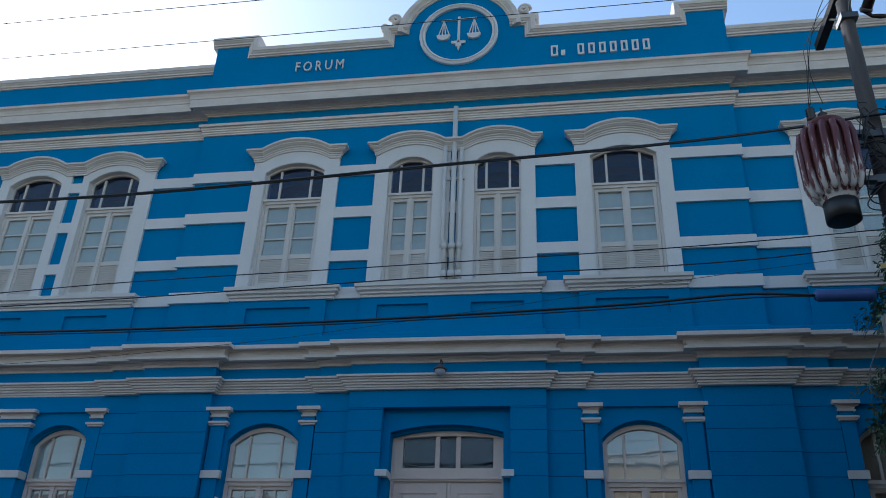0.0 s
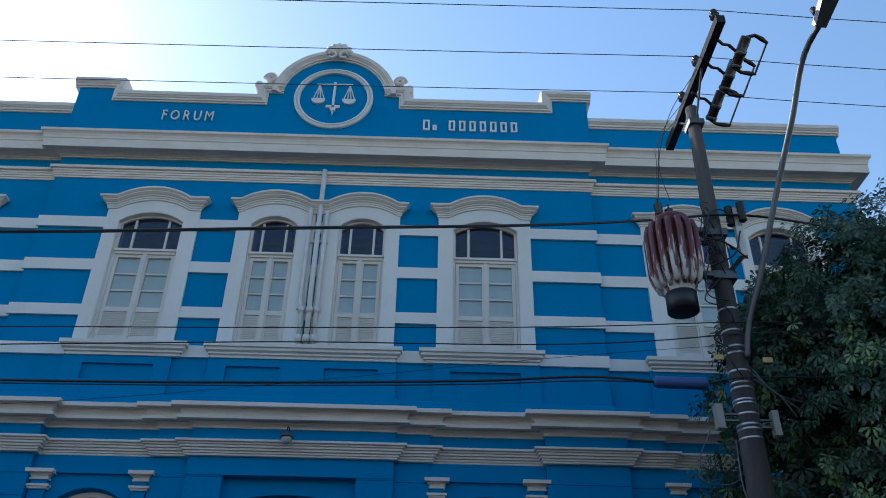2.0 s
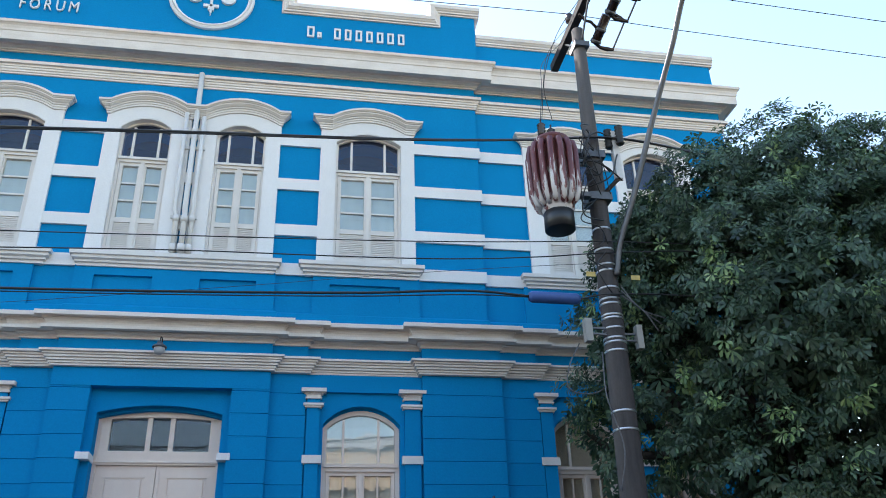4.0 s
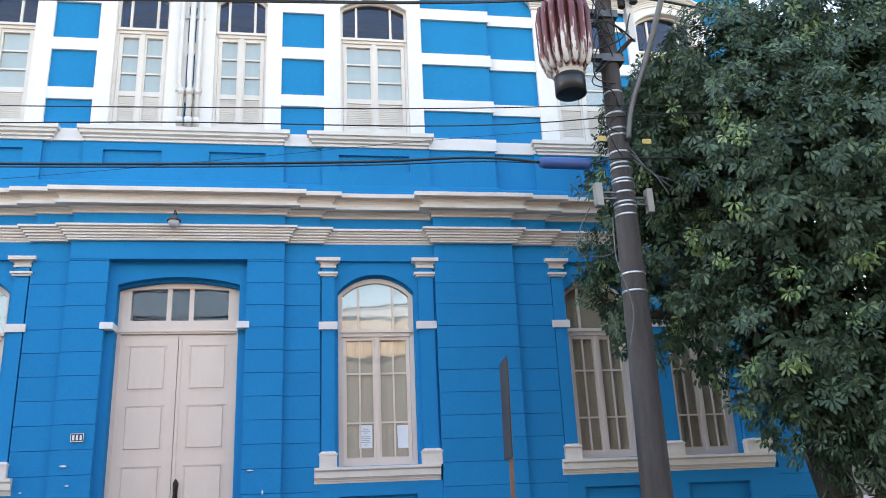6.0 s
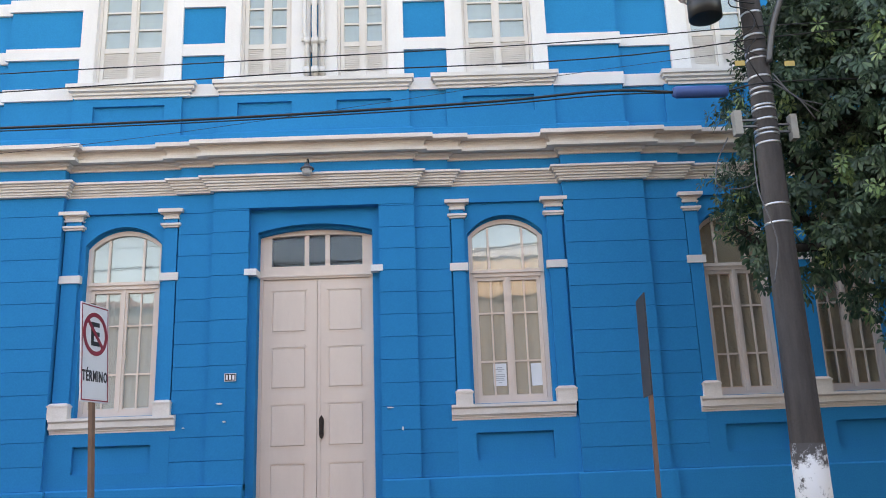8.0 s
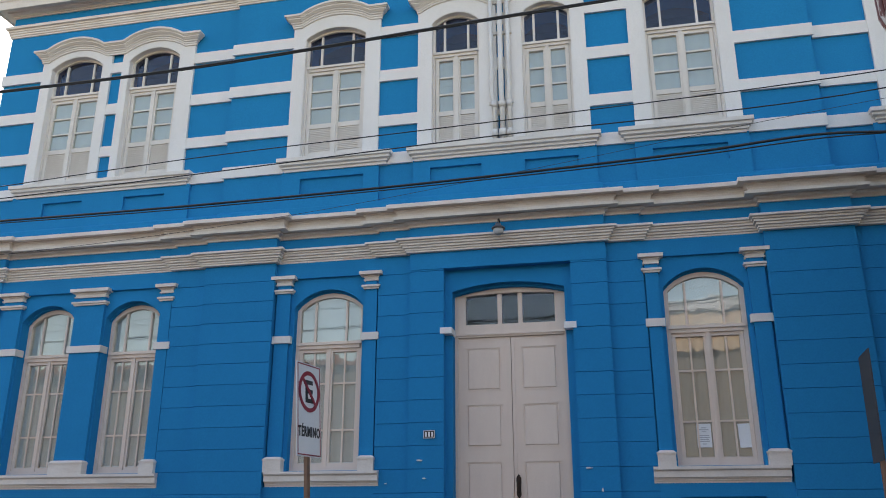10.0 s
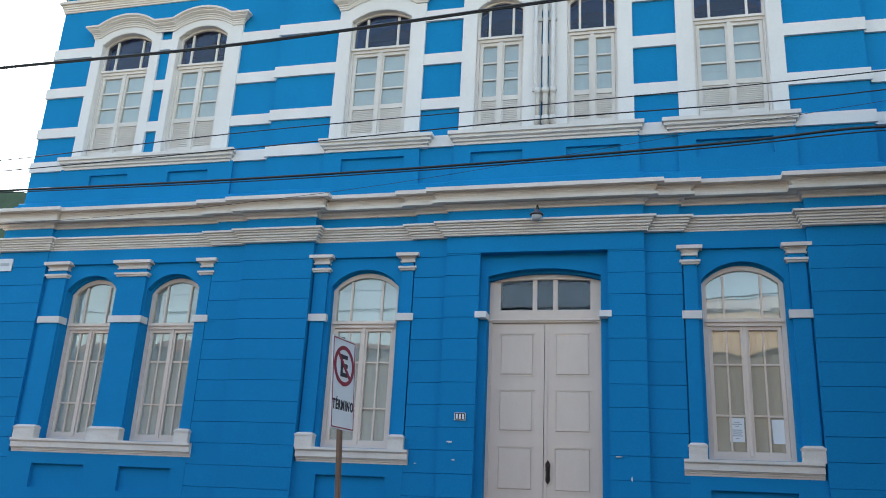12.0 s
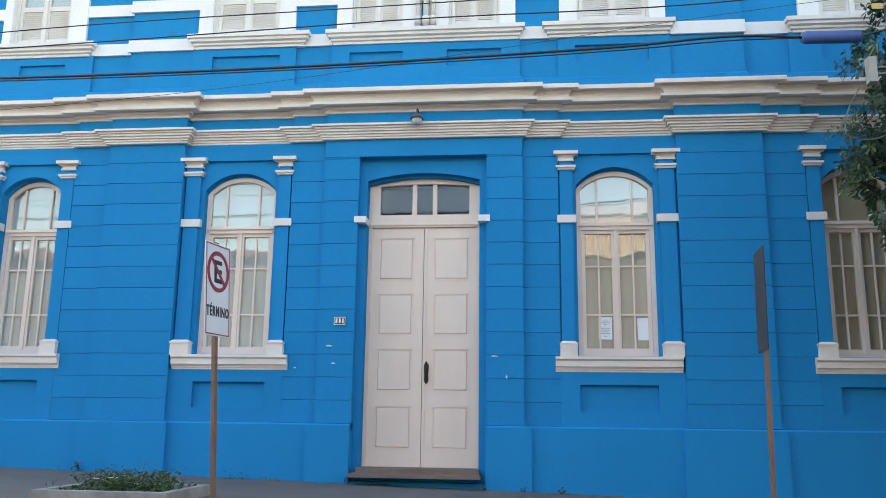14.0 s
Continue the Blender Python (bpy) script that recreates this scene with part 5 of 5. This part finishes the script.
wire(through_pts([(-30, W, 5.2), (-6.6, W, 4.83), (-3.4, W, 4.82), (0, W, 4.87), (2.5, W, 4.96), (3.9, W, 5.035), (4.36, W, 5.0)]), 0.018, "thick black telecom cable running into a blue splice sleeve")
wire(through_pts([(-30, W, 5.1), (-6.6, W, 4.80), (-3.4, W, 4.785), (0, W, 4.835), (2.5, W, 4.92), (3.9, W, 4.995), (4.36, W, 4.99)]), 0.009, "black telecom cable beside a thicker one")
wire(through_pts([(-24, W, 5.0), (-9, W, 4.36), (-5.7, W, 4.38), (-3.8, W, 4.47), (-1.75, W, 4.63), (0.94, W, 4.95), (3.31, W, 5.26), (4.4, W - 0.05, 5.36), (5.25, W - 0.1, 5.42)]), 0.0035, "thin black service wire crossing the front")
wire(through_pts([(4.96, W, 4.99), (5.2, W - 0.14, 5.0), (5.5, W - 0.14, 5.02), (9, W, 4.9), (30, W, 5.1)]), 0.012, "black telecom cable past the pole")
bm = bmesh.new()
bm_tube(bm, [(4.36, W, 4.995), (4.40, W, 4.995), (4.92, W, 4.99), (4.96, W, 4.99)], [0.05, 0.068, 0.068, 0.05], 14)
tagged(part("splice_sleeve", bm, BLUESLEEVE, smooth=True), "faded blue plastic cable splice sleeve beside the pole", "cable sleeve")
# droppers from the arm to the transformer
for dx, y, bx in ((0.0, -2.6, -0.11), (0.02, -3.0, -0.09), (0.03, -3.6, 0.05)):
    wire(through_pts([(5.36, y, AZ), (4.85 + dx, y * 0.5 - 1.65, 8.5), (4.72 + dx, -3.25, 7.9), (tx + bx, ty, 7.38)]), 0.006, "thin jumper wire to the transformer", "jumper_wire")
for k in range(7):
    r = random.Random(k)
    z = 5.0 + 0.33 * k
    pts = [(5.36, -3.2, z), (5.36 + r.uniform(-0.35, -0.1), -3.3, z + r.uniform(-0.2, 0.2)), (5.2 + r.uniform(-0.2, 0.1), -3.35, z + r.uniform(0.2, 0.5)), (5.3, -3.22, z + r.uniform(0.4, 0.7))]
    wire(through_pts(pts), 0.010, "loose black cable looped round the pole", "cable_loop", group="pole cables")
for k in range(9):
    r = random.Random(70 + k)
    a = (5.05 + r.uniform(0, 0.12), -3.32, r.uniform(6.3, 7.15))
    b = (5.34 + r.uniform(-0.05, 0.3), -3.26, r.uniform(6.2, 7.2))
    mid = ((a[0] + b[0]) / 2, -3.38, (a[2] + b[2]) / 2 + r.uniform(-0.35, 0.3))
    wire(through_pts([a, mid, b]), r.choice((0.008, 0.012, 0.015)), "black cable looped between transformer and pole", "cable_loop", group="pole cables")
wire(through_pts([(5.12, -3.3, 6.8), (5.2, -3.34, 7.05), (5.38, -3.3, 7.22), (5.55, -3.24, 7.2)]), 0.012, "black cable looped over the transformer bracket", "cable_loop", group="pole cables")
for k in range(3):
    r = random.Random(30 + k)
    wire(through_pts([(5.42, -3.24, 5.0 + 0.06 * k), (5.62, -3.3, 4.8), (5.78 + 0.05 * k, -3.3, 4.55 + 0.08 * k)]), 0.009, "twisted grey service wire beside the pole", "cable_loop", GALV, "pole cables")
wire(through_pts([(4.9, -3.1, 4.45), (4.72, -3.15, 4.1), (4.7, -3.15, 3.92), (5.0, -3.2, 3.85), (5.1, -3.25, 3.9)]), 0.008, "thin grey wire hanging beside the pole", "cable_loop", GALV, "pole cables")
wire(through_pts([(5.1, -3.25, 4.3), (5.08, -3.27, 3.8), (5.2, -3.28, 3.2), (5.12, -3.26, 2.8)]), 0.009, "thin grey wire hanging beside the pole", "cable_loop", GALV, "pole cables")
for x0, x1, z0, z1 in ((4.96, 5.04, 4.45, 4.72), (5.56, 5.63, 4.38, 4.66)):
    bx = box_part("junction_box", (x0, x1, -3.2, -3.1, z0, z1), CREAMBOX, bevel=0.012)
    tagged(bx, "small cream plastic junction box on the pole", "box", "pole boxes")
    bm = bmesh.new()
    bm_box(bm, min(x1, 5.2), max(x0, 5.28), -3.16, -3.13, z0 + 0.09, z0 + 0.11)
    bm_box(bm, min(x1, 5.2), max(x0, 5.28), -3.16, -3.13, z1 - 0.11, z1 - 0.09)
    part("bracket", bm, GALV, bx)
for x, z in ((5.08, 5.25), (5.62, 5.23)):
    tg = box_part("cable_tag", (x - 0.055, x + 0.055, -3.245, -3.24, z - 0.03, z + 0.03), YELLOWTAG)
    tagged(tg, "small yellow tag hanging on a cable", "tag", "cable tags")

# street lamp on its curved arm
sl = new("street_lamp")
tagged(sl, "grey street lamp on a long curved tube arm", "street lamp")
bm = bmesh.new()
arm_pts = through_pts([(5.40, -3.24, 5.25), (5.44, -3.30, 5.55), (5.62, -3.50, 6.15), (5.90, -3.90, 7.2), (6.06, -4.25, 7.85), (6.20, -4.80, 8.55), (6.25, -5.00, 8.62)])
bm_tube(bm, arm_pts, 0.034, 10)
part("arm", bm, GALV, sl, smooth=True)
bm = bmesh.new()
bm_box(bm, -0.13, 0.13, -0.62, 0.0, -0.05, 0.05)
for v in bm.verts:
    if v.co.y > -0.1:
        v.co.x *= 0.5
    if v.co.z > 0 and v.co.y < -0.5:
        v.co.z *= 0.4
head = part("lamp_head", bm, GALV, sl, "flat grey lamp head", bevel=0.02)
head.data.transform(look((6.25, -5.00, 8.62), (6.31, -5.45, 8.85)) @ pose(0, 0, 0, 90, 0, 0))
bm = bmesh.new()
bm_tube(bm, [(6.22, -5.08, 8.72), (6.20, -5.06, 8.84)], 0.035, 8)
part("photocell", bm, IRON, sl, smooth=True)

# ---------------------------------------------------------------- signs
SW, SH = 0.50, 1.0
sign = new("parking_sign")
tagged(sign, "white no-parking sign with red ring on a rusty post", "road sign")
bm = bmesh.new()
bm_box(bm, -0.03, 0.03, 0.012, 0.05, -2.3, 0.72)
part("post", bm, RUSTPOST, sign, "rusty brown square post", bevel=0.006)
bm = bmesh.new()
bm_box(bm, -SW / 2, SW / 2, 0.0, 0.012, -0.28, 0.70)
plate2 = part("plate", bm, SIGNWHITE, sign, bevel=0.004)
bm = bmesh.new()
bars_frame(bm, -SW / 2 + 0.012, SW / 2 - 0.012, -0.268, 0.688, 0.012, -0.003, 0.0)
part("border", bm, SIGNRED, plate2, "thin dark red border")
bm = bmesh.new()
ring(bm, 0.0, 0.40, 0.195, [(0.0, -0.02), (0.004, -0.02), (0.004, 0.024), (0.0, 0.024)], -0.001)
c, s = math.cos(radians(-45)), math.sin(radians(-45))
bm_prism(bm, [(c * u - s * v, 0.40 + s * u + c * v) for u, v in ((-0.19, -0.019), (0.19, -0.019), (0.19, 0.019), (-0.19, 0.019))], -0.006, -0.001)
part("prohibition_ring", bm, SIGNRED, plate2, "dark red ring with slash")
bm = bmesh.new()
bm_box(bm, -0.075, -0.03, -0.0035, 0.0, 0.28, 0.52)
for z in (0.28, 0.38, 0.475):
    bm_box(bm, -0.03, 0.075, -0.0035, 0.0, z, z + 0.045)
part("letter", bm, SIGNBLACK, plate2, "black capital letter")
tx_ob = text_object("word", "TÉRMINO", 0.13, 0, -0.002, 0.0, SIGNBLACK, plate2, 0.002, width=0.45, stretch=1.12, bold=0.004)
tx_ob.data.transform(Matrix.Translation((0, 0, -0.03)))
tagged(tx_ob, "black printed word")
sign.matrix_world = pose(-1.735, -3.12, 2.14, 0, -3.4, 0) @ pose(0, 0, 0, 0, 0, 81)
sign2 = new("road_sign")
tagged(sign2, "road sign seen edge-on from behind on a rusty post", "road sign")
bm = bmesh.new()
bm_box(bm, -0.03, 0.03, -0.04, -0.001, -2.2, 0.66)
part("post", bm, RUSTPOST, sign2, "rusty brown square post", bevel=0.006)
bm = bmesh.new()
bm_box(bm, -SW / 2, SW / 2, 0.0, 0.012, -0.32, 0.68)
part("plate", bm, SIGNBACK, sign2, "dark unpainted plate back", bevel=0.004)
sign2.matrix_world = pose(3.775, -3.12, 2.05, 0, 0.8, 0) @ pose(0, 0, 0, 0, 0, 85.5)

# ---------------------------------------------------------------- planter with flowers
planter = new("planter")
tagged(planter, "low whitewashed cement planter filled with soil and weeds", "planter")
bm = bmesh.new()
px0, px1, py0, py1 = -3.3, -1.92, -3.6, -2.5
zb, zt = ground_z(-2.6) - 0.05, 0.325
t = 0.09
bm_box(bm, px0, px1, py0, py0 + t, zb, zt)
bm_box(bm, px0, px1, py1 - t, py1, zb, zt)
bm_box(bm, px0, px0 + t, py0 + t, py1 - t, zb, zt)
bm_box(bm, px1 - t, px1, py0 + t, py1 - t, zb, zt)
part("wall", bm, PLANTERMAT, planter, bevel=0.012)
bm = bmesh.new()
bm_box(bm, px0 + t, px1 - t, py0 + t, py1 - t, zb, zt - 0.05)
part("soil", bm, SOIL, planter)


def leaf_cloud(name, spots, per, size, mat, parent=None, seed=1, spread=0.1, droop=0.3):
    """Many small folded leaves round the given spots."""
    rnd = random.Random(seed)
    verts, faces = [], []
    for c in spots:
        for _ in range(per):
            p = Vector(c) + Vector((rnd.gauss(0, 1), rnd.gauss(0, 1), rnd.gauss(0, 1))) * spread
            d = Vector((rnd.uniform(-1, 1), rnd.uniform(-1, 1), rnd.uniform(-1, 0.6) - droop)).normalized()
            s = d.cross(Vector((rnd.uniform(-1, 1), rnd.uniform(-1, 1), rnd.uniform(-1, 1)))).normalized()
            l = size * rnd.uniform(0.6, 1.3)
            nrm = d.cross(s) * l * 0.12
            k = len(verts)
            verts += [p, p + d * l * 0.5 + s * l * 0.22 + nrm, p + d * l, p + d * l * 0.5 - s * l * 0.22 + nrm]
            faces += [(k, k + 1, k + 2), (k, k + 2, k + 3)]
    me = bpy.data.meshes.new(name)
    me.from_pydata([tuple(v) for v in verts], [], faces)
    me.materials.append(mat)
    ob = new(name, me)
    ob.parent = parent
    return ob


rnd = random.Random(5)
spots = [(rnd.gauss(-2.62, 0.24), rnd.uniform(py0 + 0.25, py1 - 0.18), zt + rnd.uniform(-0.03, 0.06)) for _ in range(70)]
weeds = leaf_cloud("weeds", spots, 22, 0.055, WEED, None, 3, 0.06, -0.3)
tagged(weeds, "low green weeds growing in the planter", "plants", kind="stuff")
for k in range(6):
    bm = bmesh.new()
    c = Vector((rnd.uniform(px0 + 0.45, px1 - 0.45), rnd.uniform(py0 + 0.2, py1 - 0.2), zt + rnd.uniform(0.07, 0.12)))
    for j in range(5):
        a = j * 2 * math.pi / 5
        p = [c, c + Vector((0.03 * math.cos(a - 0.5), 0.03 * math.sin(a - 0.5), 0.01)), c + Vector((0.04 * math.cos(a), 0.04 * math.sin(a), 0.012)), c + Vector((0.03 * math.cos(a + 0.5), 0.03 * math.sin(a + 0.5), 0.01))]
        bm.faces.new([bm.verts.new(q) for q in p])
    tagged(part("flower", bm, PETAL), "small white flower among the weeds", "flower", "planter flowers")
spots = [(x, -0.24 - rnd.uniform(0, 0.05), ground_z(x) + 0.02) for x in [rnd.uniform(-5, 2.2) for _ in range(26)]] + [(-4.7, -0.26, ground_z(-4.7) + 0.07)] * 4
tagged(leaf_cloud("wall_foot_weeds", spots, 9, 0.045, WEED, None, 8, 0.03, -0.3), "tiny weeds along the foot of the wall", "plants", kind="stuff")

# ---------------------------------------------------------------- street tree
def street_tree(bx, by):
    tree = new("street_tree")
    tagged(tree, "dense dark green leafy street tree beside the pole", "tree")
    rnd = random.Random(11)
    base = ground_z(bx)
    bm = bmesh.new()
    bm_tube(bm, [(bx, by, base - 0.1), (bx + 0.02, by, base + 0.5), (bx - 0.02, by, base + 1.1), (bx - 0.08, by, base + 1.7), (bx - 0.05, by, base + 2.6)], [0.25, 0.19, 0.18, 0.23, 0.20], 12)
    part("trunk", bm, BARK, tree, smooth=True)
    # lumps of the crown: centre and radius
    lumps = [((7.35, -3.25, 4.74), 1.80), ((8.46, -3.15, 5.13), 2.06), ((6.35, -2.35, 5.32), 1.10), ((6.2, -2.3, 4.1), 1.05), ((7.10, -3.25, 3.06), 1.12), ((8.14, -3.75, 3.24), 1.49),
             ((7.15, -2.85, 6.36), 1.13), ((8.08, -3.05, 6.82), 1.08), ((9.11, -3.15, 6.35), 1.41), ((10.05, -3.15, 4.75), 1.78), ((5.72, -2.1, 4.90), 0.55), ((5.62, -2.05, 4.15), 0.48),
             ((5.45, -2.1, 3.55), 0.34), ((6.3, -2.6, 3.3), 0.7), ((6.12, -2.4, 6.30), 0.52), ((9.65, -3.55, 3.06), 1.12), ((6.78, -3.2, 2.45), 0.56), ((7.39, -3.65, 2.17), 0.65),
             ((8.51, -3.85, 2.12), 0.75), ((7.9, -2.75, 4.1), 1.55), ((9.08, -2.75, 5.19), 1.46), ((8.4, -2.75, 2.77), 0.93), ((9.87, -2.95, 3.63), 1.41), ((7.41, -2.75, 5.51), 1.11),
             ((6.05, -2.45, 5.85), 0.62), ((6.55, -2.6, 6.15), 0.75), ((5.95, -2.3, 5.3), 0.6), ((7.25, -3.3, 1.85), 0.36), ((7.75, -3.3, 1.75), 0.38), ((8.15, -3.3, 1.85), 0.42), ((8.6, -3.2, 1.75), 0.4), ((7.55, -2.9, 6.6), 0.95), ((8.6, -3.1, 6.55), 1.1), ((6.9, -2.7, 6.0), 0.8), ((9.9, -3.1, 6.2), 1.2), ((7.45, -3.45, 2.0), 0.42), ((9.2, -3.3, 1.95), 0.6), ((9.9, -3.2, 2.2), 0.75)]
    for (cx, cy, cz), r in lumps:
        bm = bmesh.new()
        a = Vector((bx - 0.05, by, base + 2.3 + rnd.uniform(-0.4, 0.4)))
        b = Vector((cx, cy, cz))
        mid = a.lerp(b, 0.5) + Vector((rnd.uniform(-0.2, 0.2), rnd.uniform(-0.2, 0.2), 0.15))
        bm_tube(bm, through_pts([a, mid, b, b + Vector((rnd.uniform(-0.4, 0.4), 0, r * 0.5))]), [0.09 * (1 - i / 30) for i in range(25)], 7)
        part("limb", bm, BARK, tree, smooth=True)
    old, young = ([], []), ([], [])

    def whorl(o, axis, store, size, count):
        """A tuft of blunt leaves round the end of a twig, hanging outwards."""
        verts, faces = store
        u = axis.cross(Vector((rnd.uniform(-1, 1), rnd.uniform(-1, 1), 0.3))).normalized()
        v = axis.cross(u)
        turn = rnd.uniform(0, 6.28)
        for j in range(count):
            a = turn + 2 * math.pi * j / count + rnd.uniform(-0.25, 0.25)
            out = u * math.cos(a) + v * math.sin(a)
            ax = (out + axis * rnd.uniform(0.1, 0.7) + Vector((0, 0, -0.35))).normalized()
            w = ax.cross(axis + Vector((0, 0, 0.4))).normalized()
            l = size * rnd.uniform(0.75, 1.2)
            dip = Vector((0, 0, -0.14 * l))
            p = o + ax * 0.012
            k = len(verts)
            verts += [p, p + ax * l * 0.45 + w * l * 0.13, p + ax * l * 0.78 + w * l * 0.20 + dip * 0.6, p + ax * l + dip * 1.5, p + ax * l * 0.78 - w * l * 0.20 + dip * 0.6, p + ax * l * 0.45 - w * l * 0.13]
            faces += [(k, k + 1, k + 2, k + 3), (k, k + 3, k + 4, k + 5)]

    for (cx, cy, cz), r in lumps:
        c = Vector((cx, cy, cz))
        for _ in range(int((40 if cz < 5.6 else 62) * r * r) + 6):
            # a spray: several tufts along a drooping shoot near the lump's skin
            d = Vector((rnd.gauss(0, 1), rnd.gauss(0, 1) - 0.35, rnd.gauss(0, 1))).normalized()
            root = c + Vector((d.x, d.y * 0.85, d.z)) * r * rnd.uniform(0.55, 0.97)
            shoot = (d + Vector((rnd.uniform(-0.6, 0.6), rnd.uniform(-0.6, 0.6), rnd.uniform(-0.5, 0.5)))).normalized()
            length = rnd.uniform(0.15, 0.34)
            fresh = rnd.random() < (0.16 if cz < 4.2 else 0.07)
            for j in range(rnd.randint(9, 15)):
                f = rnd.random()
                o = root + shoot * length * f + Vector((rnd.gauss(0, 1), rnd.gauss(0, 1), rnd.gauss(0, 0.8))) * 0.07 - Vector((0, 0, 0.16 * f * f))
                whorl(o, (shoot + Vector((rnd.uniform(-0.5, 0.5), rnd.uniform(-0.5, 0.5), rnd.uniform(-0.3, 0.3)))).normalized(), young if fresh and f > 0.6 else old, rnd.uniform(0.07, 0.105), rnd.randint(5, 7))
        # shaded leaves deep inside
        for _ in range(int(95 * r * r)):
            d = Vector((rnd.gauss(0, 1), rnd.gauss(0, 1), rnd.gauss(0, 1))).normalized()
            whorl(c + d * r * rnd.uniform(0.25, 0.62), d, old, 0.14, 6)
    for name, (verts, faces), mat in (("crown", old, LEAF), ("young_leaves", young, YOUNGLEAF)):
        me = bpy.data.meshes.new(name)
        me.from_pydata([tuple(v) for v in verts], [], faces)
        me.materials.append(mat)
        new(name, me).parent = tree
    return tree


street_tree(7.52, -2.8)

# ---------------------------------------------------------------- far things
bm = bmesh.new()
prev = None
for i in range(41):
    x = -190 + 165 * i / 40
    h = 50 + 6 * noise.noise(Vector((x * 0.03, 0, 0))) + 3 * noise.noise(Vector((x * 0.15, 2, 0))) - max(0, (x + 85)) * 0.5
    cur = [bm.verts.new((x, 75, -1)), bm.verts.new((x, 88, h * 0.6)), bm.verts.new((x, 100, h))]
    if prev:
        for j in range(2):
            bm.faces.new((prev[j], cur[j], cur[j + 1], prev[j + 1]))
    prev = cur
structure(part("backdrop_hill", bm, HILLGREEN), "distant dark green wooded hill", "hill")
# plain frontage across the street, behind the camera
bm = bmesh.new()
bm_box(bm, -40, 40, -21.6, -21.0, -1.5, 7.6)
opp = structure(part("wall_opposite", bm, OPPOSITE), "dull plaster frontage across the street", "wall")
bm = bmesh.new()
bm_prism(bm, [(-40, 7.6), (1.79, 7.6), (1.79, 7.85), (-40, 7.85)], -21.6, -20.6)
part("eaves", bm, ROOFTILE, opp)
bm = bmesh.new()
bm_box(bm, 1.9, 14.1, -21.6, -20.85, 7.6, 9.2)
part("frieze", bm, WARMBAND, opp)
bm = bmesh.new()
bm_box(bm, 1.8, 14.2, -21.6, -20.7, 9.2, 9.6)
part("top_cornice", bm, BAND, opp)

# low wall of the next plot, closing the view past the trunk
bm = bmesh.new()
bm_box(bm, 10.2, 45, 7.0, 7.3, -0.8, 3.1)
structure(part("wall_next_plot", bm, OPPOSITE), "dull plaster wall of the next plot", "wall")

# red car parked beyond the tree
car = new("parked_car")
tagged(car, "red parked car beyond the tree trunk", "car")
bm = bmesh.new()
cz = ground_z(12) - 0.02
bm_prism(bm, [(9.9, cz + 0.3), (13.9, cz + 0.3), (13.9, cz + 0.8), (13.3, cz + 0.95), (12.6, cz + 1.4), (11.0, cz + 1.42), (10.4, cz + 0.98), (9.95, cz + 0.85)], 1.2, 2.8)
part("body", bm, REDPAINT, car, bevel=0.06)
for x in (10.7, 13.1):
    bm = bmesh.new()
    bm_tube(bm, [(x, 1.17, cz + 0.3), (x, 1.37, cz + 0.3)], 0.31, 20)
    part("wheel", bm, RUBBER, car, smooth=True)
bm = bmesh.new()
bm_box(bm, 11.1, 12.5, 1.185, 1.2, cz + 0.98, cz + 1.32)
part("side_window", bm, DARK, car)

# scuffs where the paint has chipped
for x, z, w, h, y in ((-1.26, 2.03, 0.10, 0.03, -0.148), (-1.19, 1.79, 0.05, 0.025, -0.148), (-1.75, 1.73, 0.035, 0.02, -0.078), (1.03, 1.90, 0.11, 0.022, -0.148), (-2.75, 1.66, 0.05, 0.02, -0.052), (-2.60, 1.655, 0.07, 0.018, -0.052), (1.2, 1.62, 0.03, 0.06, -0.148)):
    r = random.Random(int(x * 100))
    bm = bmesh.new()
    pts = []
    for i in range(9):
        t = 2 * math.pi * i / 9
        k = r.uniform(0.6, 1.1)
        pts.append((x + w / 2 * k * math.cos(t), z + h / 2 * k * math.sin(t)))
    bm_prism(bm, pts, y - 0.002, y + 0.02)
    part("paint_chip", bm, CHIPS, wall_front, "bare white spot of chipped paint")

# ---------------------------------------------------------------- rustication: one block a course on every pilaster
COURSES = [0.975 + 0.3138 * i for i in range(13)]
shared = {}


def course_mesh(w, h, d):
    key = (round(w, 3), round(h, 3), round(d, 3))
    if key not in shared:
        bm = bmesh.new()
        c = 0.0045
        a = [bm.verts.new(p) for p in ((-w / 2, 0, 0), (w / 2, 0, 0), (w / 2, 0, h), (-w / 2, 0, h))]
        f = [bm.verts.new(p) for p in ((-w / 2, -d, c), (w / 2, -d, c), (w / 2, -d, h - c), (-w / 2, -d, h - c))]
        bm.faces.new(f)
        for i in range(4):
            bm.faces.new((a[i], a[(i + 1) % 4], f[(i + 1) % 4], f[i]))
        shared[key] = to_mesh("course_block", bm, BLUE)
    return shared[key]


for s in (-1, 1):
    for xa, xb, y in ((0.92, 1.43, -0.12), (1.43, 1.93, -0.05), (3.57, 4.74, -0.12), (4.74, 5.30, -0.05), (8.45, HALF, -0.05)):
        for i, z in enumerate(COURSES):
            h = 0.3138 - 0.003
            ob = new("course_block", course_mesh(xb - xa, h, 0.011))
            ob.parent = wall_front
            ob.location = (s * (xa + xb) / 2, y, z + 0.0015)
